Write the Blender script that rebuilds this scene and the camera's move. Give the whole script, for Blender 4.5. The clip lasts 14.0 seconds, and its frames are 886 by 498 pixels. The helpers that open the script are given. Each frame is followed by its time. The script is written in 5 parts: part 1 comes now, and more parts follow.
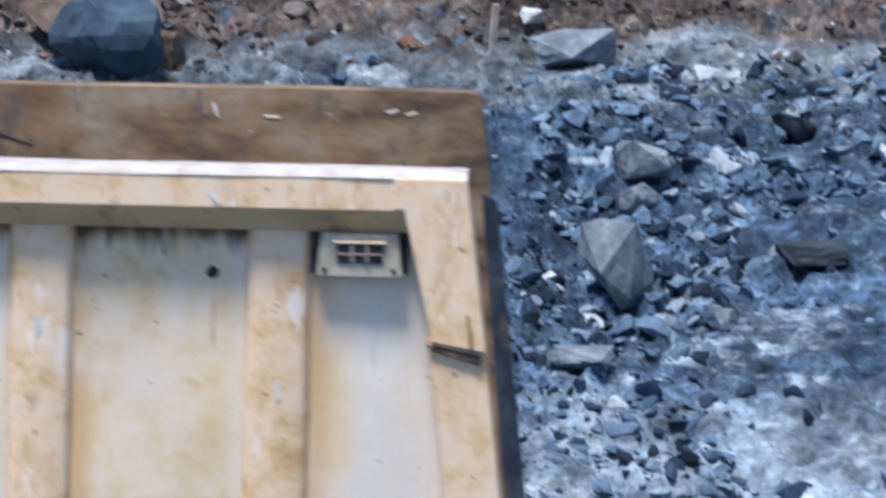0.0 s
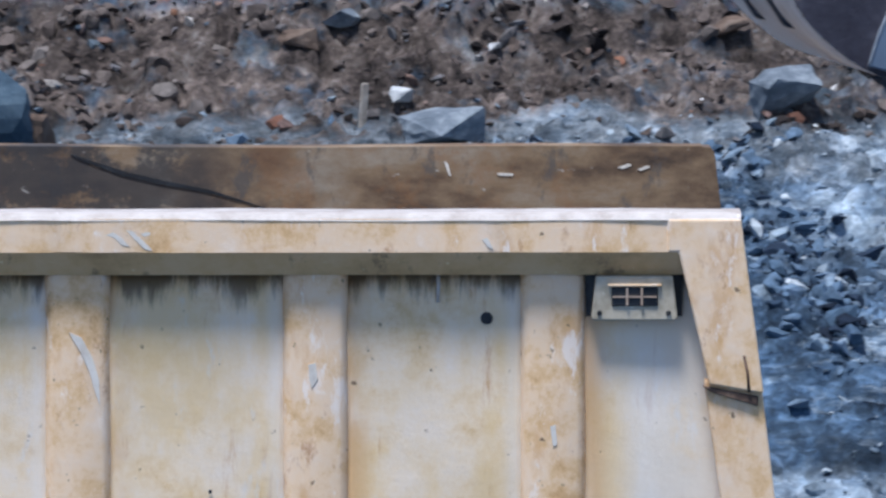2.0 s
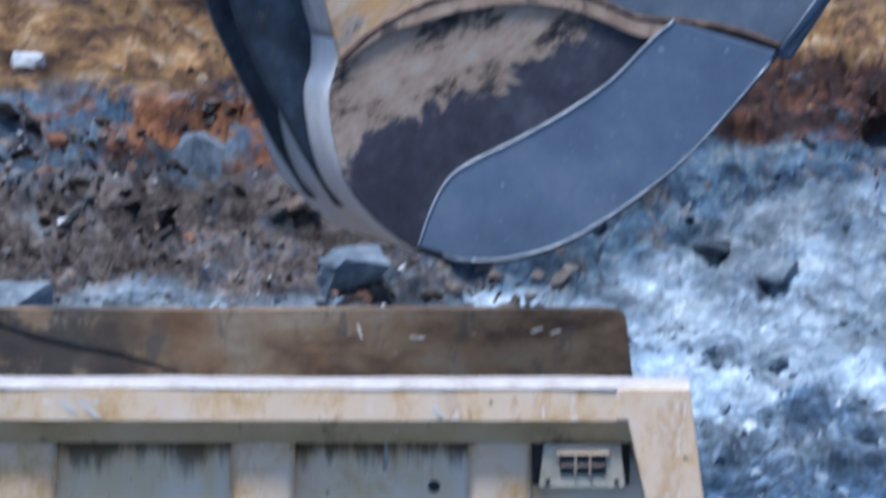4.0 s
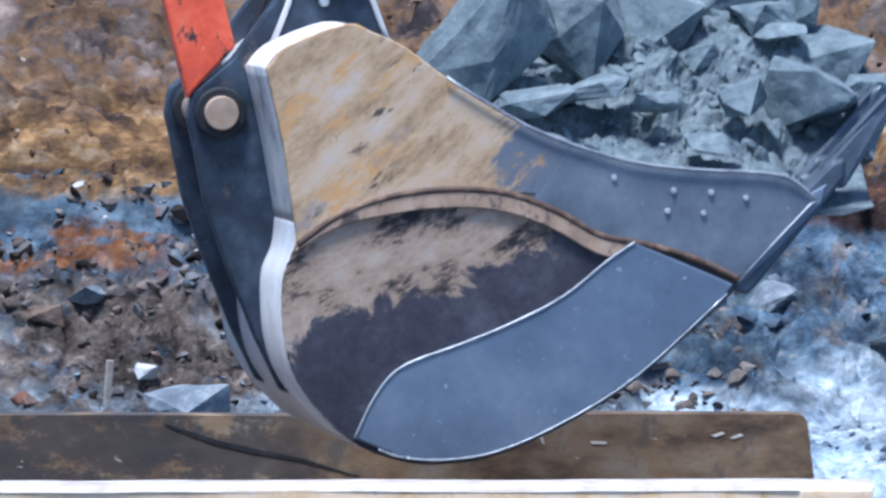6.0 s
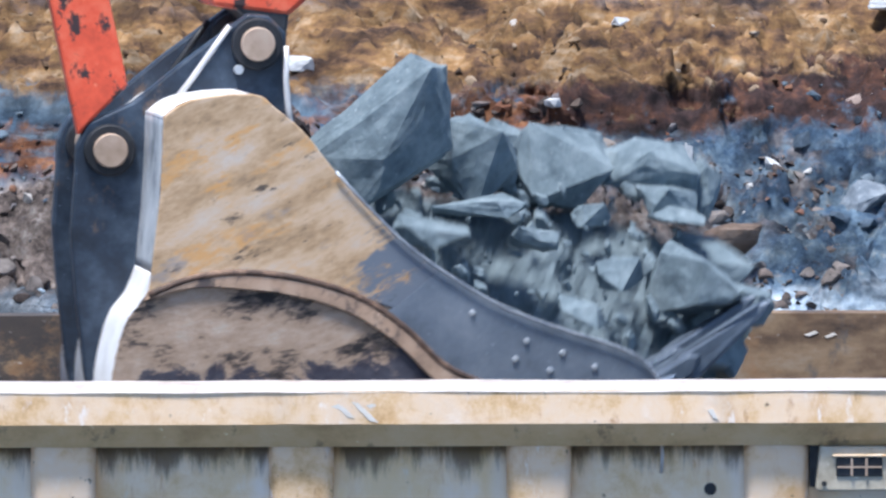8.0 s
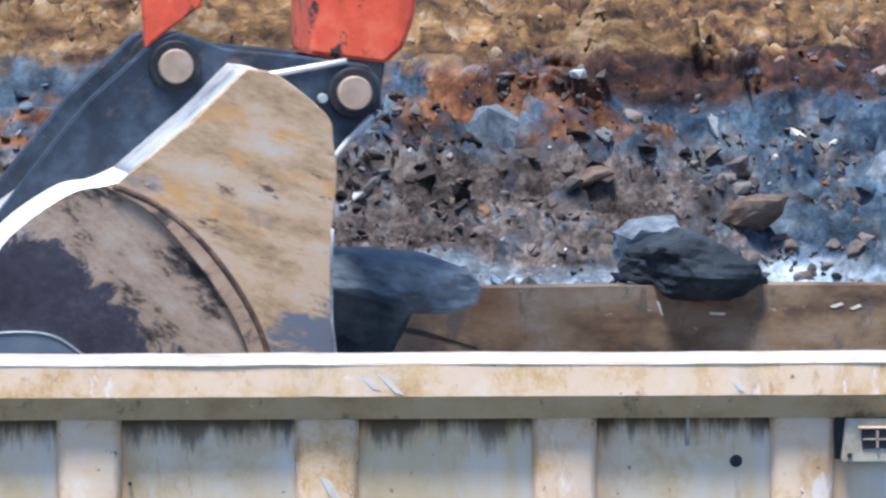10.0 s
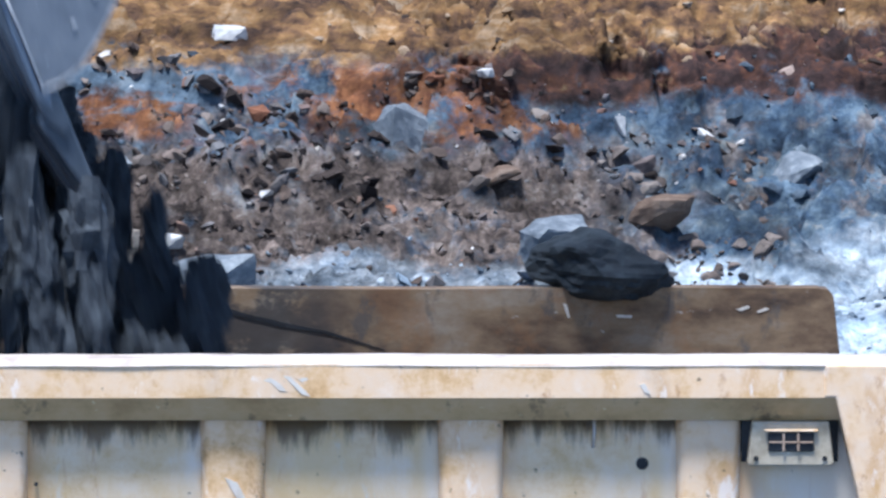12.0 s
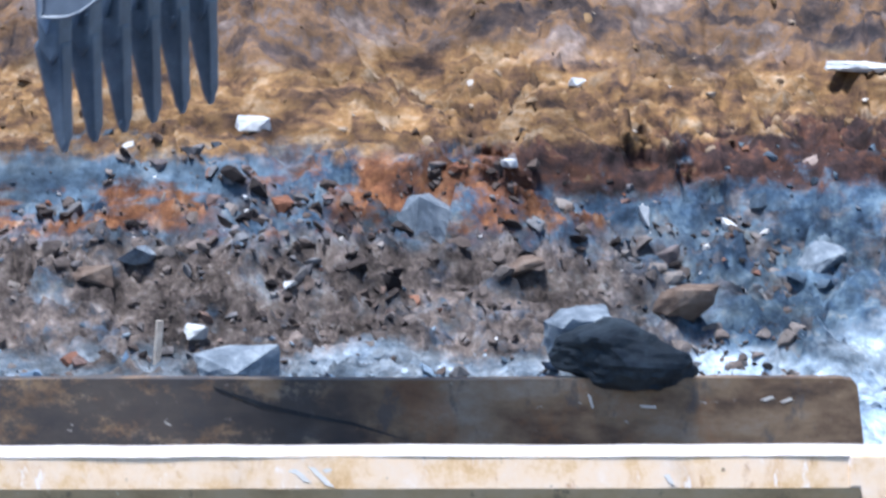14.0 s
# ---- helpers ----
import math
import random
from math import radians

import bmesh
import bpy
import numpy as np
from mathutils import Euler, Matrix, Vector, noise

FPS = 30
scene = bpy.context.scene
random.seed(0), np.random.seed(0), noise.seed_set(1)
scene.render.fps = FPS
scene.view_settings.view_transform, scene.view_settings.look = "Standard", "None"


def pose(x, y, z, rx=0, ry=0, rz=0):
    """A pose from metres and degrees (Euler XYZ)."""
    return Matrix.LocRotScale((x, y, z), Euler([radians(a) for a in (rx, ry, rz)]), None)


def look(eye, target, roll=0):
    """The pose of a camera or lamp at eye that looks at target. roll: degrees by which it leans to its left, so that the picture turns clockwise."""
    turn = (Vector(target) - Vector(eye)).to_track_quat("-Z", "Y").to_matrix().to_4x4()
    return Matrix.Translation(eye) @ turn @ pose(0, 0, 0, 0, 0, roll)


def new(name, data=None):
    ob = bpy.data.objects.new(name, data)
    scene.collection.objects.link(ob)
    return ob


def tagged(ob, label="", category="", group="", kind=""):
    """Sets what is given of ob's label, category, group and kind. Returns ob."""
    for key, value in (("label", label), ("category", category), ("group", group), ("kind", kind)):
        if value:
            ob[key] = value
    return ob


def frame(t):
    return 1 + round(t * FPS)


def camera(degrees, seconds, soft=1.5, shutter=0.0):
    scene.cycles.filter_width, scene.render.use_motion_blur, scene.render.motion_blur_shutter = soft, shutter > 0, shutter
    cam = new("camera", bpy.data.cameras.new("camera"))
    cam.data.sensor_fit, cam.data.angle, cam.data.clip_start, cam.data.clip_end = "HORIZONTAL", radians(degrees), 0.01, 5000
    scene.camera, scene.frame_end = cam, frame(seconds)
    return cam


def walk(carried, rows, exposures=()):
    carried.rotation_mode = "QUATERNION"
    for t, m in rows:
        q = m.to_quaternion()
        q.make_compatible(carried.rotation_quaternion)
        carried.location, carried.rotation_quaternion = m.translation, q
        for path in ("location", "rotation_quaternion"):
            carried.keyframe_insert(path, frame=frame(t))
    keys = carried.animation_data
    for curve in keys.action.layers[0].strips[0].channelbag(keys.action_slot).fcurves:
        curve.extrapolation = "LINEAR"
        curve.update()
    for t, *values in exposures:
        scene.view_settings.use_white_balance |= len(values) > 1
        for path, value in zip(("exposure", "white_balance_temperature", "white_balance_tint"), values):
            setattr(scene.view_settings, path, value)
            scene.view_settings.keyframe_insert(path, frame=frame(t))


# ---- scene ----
# The camera stands high on a bench, 24 m from the near side of the truck body.
EYE = (0.0, -24.0, 4.7)
cam = camera(5.735, 14.0, soft=2.6, shutter=0.5)
walk(cam, [
    (0.0, look(EYE, (-1.9509, 76.0000, -4.1140), 0.095)),
    (0.5, look(EYE, (-2.6053, 76.0000, -3.5380), -0.021)),
    (1.0, look(EYE, (-2.8229, 76.0000, -4.0469), -0.178)),
    (1.5, look(EYE, (-1.6472, 76.0000, -4.0389), -0.646)),
    (2.0, look(EYE, (-0.4890, 76.0000, -3.2162), -0.483)),
    (2.5, look(EYE, (0.5092, 76.0000, -3.3098), -0.053)),
    (3.0, look(EYE, (1.5472, 76.0000, -3.0964), 0.308)),
    (3.5, look(EYE, (3.1429, 76.0000, -2.7707), 0.312)),
    (4.0, look(EYE, (4.4179, 76.0000, -1.2016), 0.598)),
    (4.2, look(EYE, (4.5116, 76.0000, -0.5643), 0.728)),
    (6.3, look(EYE, (2.1241, 76.0000, -0.0710), 0.016)),
    (6.5, look(EYE, (2.0387, 76.0000, -0.2301), 0.133)),
    (7.0, look(EYE, (1.6221, 76.0000, -0.5125), -0.021)),
    (7.5, look(EYE, (1.2339, 76.0000, -1.0441), -0.139)),
    (7.7, look(EYE, (1.3666, 76.0000, -1.1547), -0.140)),
    (9.8, look(EYE, (1.0832, 76.0000, -1.3069), -0.136)),
    (10.0, look(EYE, (1.0692, 76.0000, -1.5284), -0.193)),
    (10.5, look(EYE, (1.0435, 76.0000, -1.5230), -0.131)),
    (11.0, look(EYE, (1.2541, 76.0000, -1.4891), -0.132)),
    (11.5, look(EYE, (1.7126, 76.0000, -1.4816), -0.092)),
    (12.0, look(EYE, (2.1220, 76.0000, -1.5454), 0.067)),
    (12.5, look(EYE, (2.6006, 76.0000, -1.4235), -0.000)),
    (13.0, look(EYE, (2.9829, 76.0000, -1.1101), 0.270)),
    (13.5, look(EYE, (1.6465, 76.0000, -0.1112), -0.110)),
    (14.0, look(EYE, (1.8514, 76.0000, -0.5209), -0.026)),
], exposures=[(0.0, 0.62, 5700, 10), (1.0, 0.52, 5650, 10), (1.5, 0.40, 5600, 10), (2.5, 0.43, 5600, 10), (3.5, 0.46, 5300, 10), (4.2, 0.44, 5150, 10), (6.5, 0.92, 5400, 10), (7.0, 0.94, 5600, 10), (7.7, 0.98, 5700, 10), (9.8, 0.92, 5600, 10), (12.0, 0.92, 5600, 10), (13.0, 0.98, 5450, 10), (13.5, 1.02, 5450, 10), (14.0, 1.14, 5450, 10)])

# ---- daylight: thin overcast, high soft sun from behind the camera ----
world = bpy.data.worlds.new("sky")
scene.world = world
world.use_nodes = True
wn = world.node_tree.nodes
sky = wn.new("ShaderNodeTexSky")
sky.sky_type = "NISHITA"
sky.sun_disc = False
sky.sun_elevation = radians(70)
sky.sun_rotation = radians(200)
wn["Background"].inputs["Strength"].default_value = 0.08
world.node_tree.links.new(sky.outputs["Color"], wn["Background"].inputs["Color"])
sun = new("sun", bpy.data.lights.new("sun", "SUN"))
sun.data.energy = 3.9
sun.data.angle = radians(14)
sun.data.color = (1.0, 0.92, 0.81)
sun.matrix_world = look((-5.0, -11.0, 34.0), (0, 0, 0))


# ---- materials ----
class Nodes:
    """A small builder of node materials in object space, in metres."""

    def __init__(self, name, roughness=0.8, metallic=0.0, specular=0.5):
        self.mat = bpy.data.materials.new(name)
        self.mat.use_nodes = True
        self.tree = self.mat.node_tree
        self.n = self.tree.nodes
        self.bsdf = self.n["Principled BSDF"]
        self.bsdf.inputs["Roughness"].default_value = roughness
        self.bsdf.inputs["Metallic"].default_value = metallic
        self.bsdf.inputs["Specular IOR Level"].default_value = specular
        self.coord = self.n.new("ShaderNodeTexCoord").outputs["Object"]

    def link(self, a, b):
        self.tree.links.new(a, b)

    def put(self, socket, v):
        if isinstance(v, (int, float)):
            socket.default_value = v
        elif isinstance(v, tuple):
            socket.default_value = (*v, 1.0)[:len(socket.default_value)]
        else:
            self.link(v, socket)

    def scaled(self, sx, sy, sz):
        m = self.n.new("ShaderNodeMapping")
        m.inputs["Scale"].default_value = (sx, sy, sz)
        self.link(self.coord, m.inputs["Vector"])
        return m.outputs["Vector"]

    def noise(self, scale, detail=5.0, rough=0.6, vec=None, distort=0.0):
        t = self.n.new("ShaderNodeTexNoise")
        t.inputs["Scale"].default_value = scale
        t.inputs["Detail"].default_value = detail
        t.inputs["Roughness"].default_value = rough
        t.inputs["Distortion"].default_value = distort
        self.link(vec or self.coord, t.inputs["Vector"])
        return t.outputs["Fac"]

    def cells(self, scale, out="Color", vec=None):
        t = self.n.new("ShaderNodeTexVoronoi")
        t.inputs["Scale"].default_value = scale
        self.link(vec or self.coord, t.inputs["Vector"])
        return t.outputs[out]

    def math(self, op, a, b=0.0):
        m = self.n.new("ShaderNodeMath")
        m.operation = op
        self.put(m.inputs[0], a)
        self.put(m.inputs[1], b)
        return m.outputs[0]

    def span(self, v, lo, hi, a=0.0, b=1.0):
        r = self.n.new("ShaderNodeMapRange")
        r.interpolation_type = "SMOOTHSTEP"
        for k, x in zip((1, 2, 3, 4), (lo, hi, a, b)):
            r.inputs[k].default_value = x
        self.put(r.inputs[0], v)
        return r.outputs[0]

    def mix(self, f, a, b, kind="MIX"):
        m = self.n.new("ShaderNodeMix")
        m.data_type = "RGBA"
        m.blend_type = kind
        self.put(m.inputs[0], f)
        self.put(m.inputs[6], a)
        self.put(m.inputs[7], b)
        return m.outputs[2]

    def ramp(self, f, stops):
        r = self.n.new("ShaderNodeValToRGB")
        e = r.color_ramp.elements
        while len(e) < len(stops):
            e.new(0.5)
        for el, (p, c) in zip(e, stops):
            el.position = p
            el.color = (*c, 1.0)
        self.put(r.inputs[0], f)
        return r.outputs["Color"]

    def xyz(self):
        s = self.n.new("ShaderNodeSeparateXYZ")
        self.link(self.coord, s.inputs[0])
        return s.outputs

    def island(self):
        return self.n.new("ShaderNodeNewGeometry").outputs["Random Per Island"]

    def chance(self):
        return self.n.new("ShaderNodeObjectInfo").outputs["Random"]

    def done(self, color, bump=None, strength=0.4, distance=0.01, roughness=None):
        self.put(self.bsdf.inputs["Base Color"], color)
        if roughness is not None:
            self.put(self.bsdf.inputs["Roughness"], roughness)
        if bump is not None:
            b = self.n.new("ShaderNodeBump")
            b.inputs["Strength"].default_value = strength
            b.inputs["Distance"].default_value = distance
            self.link(bump, b.inputs["Height"])
            self.link(b.outputs["Normal"], self.bsdf.inputs["Normal"])
        return self.mat


def ground_material():
    m = Nodes("quarry_ground", 0.9, specular=0.2)
    o = m.xyz()
    x, z = o["X"], o["Z"]
    warp = m.math("MULTIPLY", m.math("SUBTRACT", m.noise(1.5, 6, 0.65), 0.5), 0.42)
    fine = m.math("MULTIPLY", m.math("SUBTRACT", m.noise(7, 6, 0.7), 0.5), 0.24)
    zw = m.math("ADD", m.math("ADD", z, warp), fine)
    xw = m.math("ADD", x, m.math("MULTIPLY", m.math("SUBTRACT", m.noise(2.3, 5, 0.65), 0.5), 1.6))
    grain = m.noise(9, 7, 0.70, m.scaled(0.65, 1, 1.5))
    grey = m.ramp(grain, [(0.30, (0.014, 0.028, 0.062)), (0.44, (0.052, 0.092, 0.158)), (0.58, (0.092, 0.148, 0.235)), (0.74, (0.27, 0.35, 0.44))])
    pale = m.ramp(grain, [(0.28, (0.11, 0.165, 0.245)), (0.46, (0.31, 0.39, 0.48)), (0.72, (0.57, 0.635, 0.70))])
    brown = m.ramp(m.noise(8, 8, 0.76), [(0.36, (0.010, 0.009, 0.010)), (0.45, (0.072, 0.058, 0.054)), (0.56, (0.17, 0.138, 0.124)), (0.70, (0.34, 0.32, 0.31))])
    blue = m.ramp(m.noise(6.5, 8, 0.72), [(0.34, (0.010, 0.020, 0.040)), (0.46, (0.042, 0.072, 0.118)), (0.57, (0.10, 0.145, 0.195)), (0.72, (0.27, 0.28, 0.27))])
    blue = m.mix(m.span(m.noise(4.2, 6, 0.72), 0.5, 0.62, 0, 0.65), blue, brown)
    sheet = m.ramp(m.noise(3.5, 6, 0.6, m.scaled(1, 1, 2.2)), [(0.34, (0.03, 0.05, 0.08)), (0.5, (0.085, 0.125, 0.175)), (0.68, (0.17, 0.21, 0.25))])
    blue = m.mix(m.math("MULTIPLY", m.span(xw, 0.1, -0.3), m.span(zw, 2.98, 3.06)), blue, sheet)
    rust = m.ramp(m.noise(4.5, 7, 0.7), [(0.36, (0.025, 0.014, 0.012)), (0.47, (0.11, 0.046, 0.024)), (0.57, (0.20, 0.09, 0.042)), (0.7, (0.30, 0.23, 0.18))])
    shaded_rust = m.ramp(m.noise(5, 7, 0.7, m.scaled(1, 1, 1.6)), [(0.36, (0.012, 0.009, 0.010)), (0.48, (0.036, 0.022, 0.022)), (0.60, (0.09, 0.042, 0.028)), (0.7, (0.20, 0.15, 0.09))])
    ochre = m.ramp(m.noise(4.5, 7, 0.66, m.scaled(0.8, 1, 2.0)), [(0.35, (0.03, 0.02, 0.018)), (0.44, (0.10, 0.058, 0.034)), (0.54, (0.20, 0.118, 0.052)), (0.68, (0.32, 0.25, 0.18))])
    upper = m.ramp(m.noise(2.6, 7, 0.66, m.scaled(1.2, 1, 1.0)), [(0.36, (0.025, 0.022, 0.026)), (0.44, (0.072, 0.053, 0.048)), (0.51, (0.155, 0.092, 0.05)), (0.57, (0.115, 0.09, 0.084)), (0.68, (0.24, 0.19, 0.165))])
    right = m.span(xw, 1.25, 1.9)
    pile = m.mix(right, m.mix(m.span(m.noise(2.6, 5, 0.7), 0.5, 0.64, 0, 0.75), brown, blue), blue)
    chalk = m.math("MULTIPLY", m.span(xw, 0.9, 1.8), m.span(zw, 1.8, 2.15))
    chalk = m.math("MAXIMUM", m.math("MULTIPLY", chalk, m.span(m.noise(1.7, 6, 0.7), 0.30, 0.5)), m.math("MULTIPLY", m.span(zw, 1.42, 1.2, 0, 0.7), m.span(z, 0.5, 0.9)))
    chalk = m.math("MAXIMUM", chalk, m.math("MULTIPLY", m.span(zw, 2.27, 2.4, 0, 0.4), m.span(m.noise(3, 5), 0.42, 0.6)))
    chalk = m.math("MAXIMUM", chalk, m.span(m.noise(2.4, 7, 0.72, m.scaled(0.5, 1, 3.2)), 0.54, 0.63, 0, 0.7))
    c = m.mix(chalk, grey, pale)
    ash = m.ramp(grain, [(0.30, (0.042, 0.058, 0.085)), (0.46, (0.15, 0.182, 0.22)), (0.72, (0.43, 0.46, 0.495))])
    c = m.mix(m.math("MULTIPLY", m.span(zw, 2.18, 2.32), m.span(xw, 1.7, 1.0, 0.3, 0.85)), c, ash)
    c = m.mix(m.span(m.math("SUBTRACT", zw, m.span(x, 1.9, 3.3, 0, 0.4)), 2.38, 2.47), c, pile)
    c = m.mix(m.span(m.math("SUBTRACT", zw, m.span(x, 2.9, 3.4, 0, 0.08)), 2.80, 2.92), c, blue)
    patch = m.math("MULTIPLY", m.span(xw, -0.15, 0.25), m.span(xw, 1.7, 1.2))
    left = m.math("MULTIPLY", m.math("MULTIPLY", m.span(x, -0.15, -0.35), m.span(m.noise(3.0, 5, 0.6, m.scaled(0.7, 1, 2.5)), 0.44, 0.54)), m.span(zw, 3.1, 3.03))
    patch = m.math("MAXIMUM", m.math("MULTIPLY", patch, m.span(m.noise(3.2, 6, 0.7), 0.42, 0.54)), left)
    c = m.mix(m.math("MULTIPLY", patch, m.math("MULTIPLY", m.span(zw, 2.84, 2.94), m.span(zw, 3.3, 3.15))), c, rust)
    # Dark rust below the ledge, with the overhang's shade put into the colour.
    c = m.mix(m.math("MULTIPLY", m.span(xw, 0.5, 1.1), m.math("MULTIPLY", m.span(zw, 2.98, 3.06), m.span(m.noise(4, 6, 0.7), 0.3, 0.45))), c, shaded_rust)
    c = m.mix(m.span(m.math("SUBTRACT", zw, m.span(x, 1.1, 2.2, 0, 0.09)), 3.17, 3.25), c, ochre)
    c = m.mix(m.span(zw, 3.46, 3.62), c, upper)
    bent = m.n.new("ShaderNodeVectorMath")
    bent.operation = "ADD"
    swirl = m.n.new("ShaderNodeTexNoise")
    swirl.inputs["Scale"].default_value = 6.0
    swirl.inputs["Detail"].default_value = 4.0
    m.link(m.coord, swirl.inputs["Vector"])
    shrink = m.n.new("ShaderNodeVectorMath")
    shrink.operation = "SCALE"
    shrink.inputs["Scale"].default_value = 0.09
    m.link(swirl.outputs["Color"], shrink.inputs[0])
    m.link(m.coord, bent.inputs[0])
    m.link(shrink.outputs[0], bent.inputs[1])
    big, small = m.cells(11, "Color", bent.outputs[0]), m.cells(30, "Color", bent.outputs[0])
    split = []
    for cell in (big, small):
        sep = m.n.new("ShaderNodeSeparateColor")
        m.link(cell, sep.inputs[0])
        split.append(sep.outputs[0])
    loose = m.math("MULTIPLY", m.span(zw, 2.2, 2.55, 1.0, 0.22), m.math("SUBTRACT", 1.0, m.math("MULTIPLY", chalk, 0.6)))
    chunk = m.math("MULTIPLY", m.span(split[0], 0.0, 1.0, 0.7, 1.28), m.span(split[1], 0.0, 1.0, 0.72, 1.26))
    chunk = m.math("ADD", m.math("MULTIPLY", m.math("SUBTRACT", chunk, 1.0), loose), 1.0)
    broad = m.math("MULTIPLY", m.span(m.noise(3.1, 7, 0.72, m.scaled(1, 1, 1.4)), 0.32, 0.68, 0.55, 1.45), m.math("ADD", 1.0, m.math("MULTIPLY", m.math("SUBTRACT", m.span(m.noise(14, 5, 0.7), 0.34, 0.66, 0.6, 1.4), 1.0), m.span(zw, 2.6, 3.1, 0.6, 0.35))))
    tone = m.math("MULTIPLY", chunk, broad)
    shade = m.n.new("ShaderNodeVectorMath")
    shade.operation = "SCALE"
    m.link(c, shade.inputs[0])
    m.link(tone, shade.inputs["Scale"])
    c = shade.outputs[0]
    coarse = m.span(m.noise(1.9, 5, 0.6), 0.38, 0.6, 0.25, 1.0)
    h = m.math("MULTIPLY", m.math("ADD", m.noise(26, 8, 0.8), m.math("MULTIPLY", m.math("ADD", m.math("MULTIPLY", split[0], 0.55), m.math("MULTIPLY", split[1], 0.4)), loose)), coarse)
    h = m.math("MULTIPLY", h, m.math("MULTIPLY", m.span(zw, 2.7, 3.2, 1.0, 0.45), m.math("SUBTRACT", 1.0, m.math("MULTIPLY", chalk, 0.5))))
    return m.done(c, h, 1.0, 0.04)


def rubble_material(name, stops, scale=18):
    m = Nodes(name, 0.88, specular=0.25)
    base = m.ramp(m.island(), stops)
    v = m.span(m.noise(scale, 6, 0.7), 0.25, 0.8, 0.55, 1.35)
    mul = m.n.new("ShaderNodeVectorMath")
    mul.operation = "SCALE"
    m.link(base, mul.inputs[0])
    m.link(v, mul.inputs["Scale"])
    return m.done(mul.outputs[0], m.noise(55, 5, 0.7), 0.6, 0.008)


def rock_material(name, dark, mid, light, scale=9):
    m = Nodes(name, 0.85, specular=0.3)
    c = m.ramp(m.noise(scale, 8, 0.72), [(0.28, dark), (0.5, mid), (0.74, light)])
    c = m.mix(m.span(m.noise(60, 4), 0.62, 0.76, 0, 0.6), c, tuple(min(1, k * 1.4) for k in light))
    return m.done(c, m.noise(28, 8, 0.7), 0.7, 0.012)


def body_paint():
    m = Nodes("worn_beige_paint", 0.6, specular=0.4)
    streak = m.noise(4, 7, 0.66, m.scaled(1.5, 1.5, 0.7))
    c = m.ramp(m.noise(5.5, 8, 0.74), [(0.32, (0.50, 0.33, 0.16)), (0.42, (0.66, 0.50, 0.30)), (0.50, (0.74, 0.61, 0.45)), (0.60, (0.74, 0.64, 0.52)), (0.72, (0.80, 0.75, 0.69))])
    c = m.mix(m.span(streak, 0.52, 0.66, 0, 0.65), c, (0.56, 0.36, 0.16))
    c = m.mix(m.span(m.noise(8, 7, 0.75, m.scaled(1, 1, 0.6)), 0.57, 0.70, 0, 0.8), c, (0.36, 0.18, 0.07))
    c = m.mix(m.span(m.noise(10, 6, 0.7, m.scaled(1.2, 1, 0.5)), 0.57, 0.66, 0, 0.95), c, (0.80, 0.77, 0.74))
    c = m.mix(m.span(m.noise(38, 3, 0.5), 0.69, 0.77, 0, 0.8), c, (0.07, 0.05, 0.04))
    c = m.mix(1.0, c, (1.14, 1.03, 0.95), "MULTIPLY")
    return m.done(c, m.noise(22, 7, 0.75), 0.35, 0.006)


def panel_paint():
    m = Nodes("streaked_grey_white_panel", 0.55, specular=0.4)
    o = m.xyz()
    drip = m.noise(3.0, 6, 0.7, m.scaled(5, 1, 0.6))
    c = m.ramp(m.noise(4.2, 8, 0.74), [(0.33, (0.56, 0.42, 0.23)), (0.43, (0.66, 0.55, 0.39)), (0.51, (0.70, 0.62, 0.50)), (0.60, (0.70, 0.64, 0.56)), (0.72, (0.72, 0.69, 0.66))])
    c = m.mix(m.span(m.noise(3.4, 7, 0.66, m.scaled(1.4, 1, 0.7)), 0.42, 0.62, 0, 0.7), c, (0.64, 0.51, 0.29))
    c = m.mix(m.span(m.noise(4.4, 6, 0.7, m.scaled(2.5, 1, 0.4)), 0.58, 0.72, 0, 0.8), c, (0.42, 0.23, 0.09))
    c = m.mix(m.span(m.noise(7, 6, 0.7, m.scaled(1.5, 1, 0.45)), 0.60, 0.70, 0, 0.7), c, (0.62, 0.63, 0.65))
    # Rust runs beside each rib, and a pale bluish stripe on the other side of the bay.
    bay = m.math("FRACT", m.math("DIVIDE", m.math("ADD", o["X"], 0.596 + 6.5), 0.65))
    run = m.math("MULTIPLY", m.span(bay, 0.40, 0.28), m.span(m.noise(2.5, 5, 0.6, m.scaled(1, 1, 0.5)), 0.40, 0.60))
    c = m.mix(m.math("MULTIPLY", run, 0.7), c, (0.50, 0.33, 0.17))
    bluish = m.math("MAXIMUM", m.span(bay, 0.90, 0.96, 0, 0.4), m.span(o["X"], -0.36, -0.26, 0, 0.6))
    c = m.mix(m.math("MULTIPLY", bluish, m.span(m.noise(5, 5, 0.6), 0.3, 0.5, 0.4, 1.0)), c, (0.68, 0.71, 0.75))
    # Streaky soot below the rail, with the rail's shadow darkened into it.
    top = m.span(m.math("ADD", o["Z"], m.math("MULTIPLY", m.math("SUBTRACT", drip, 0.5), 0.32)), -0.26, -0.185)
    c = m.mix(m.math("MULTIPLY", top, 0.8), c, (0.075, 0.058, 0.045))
    c = m.mix(m.span(m.noise(30, 3, 0.5), 0.69, 0.77, 0, 0.8), c, (0.10, 0.07, 0.05))
    c = m.mix(1.0, c, (1.19, 1.11, 1.04), "MULTIPLY")
    return m.done(c, m.noise(12, 7, 0.75), 0.3, 0.008)


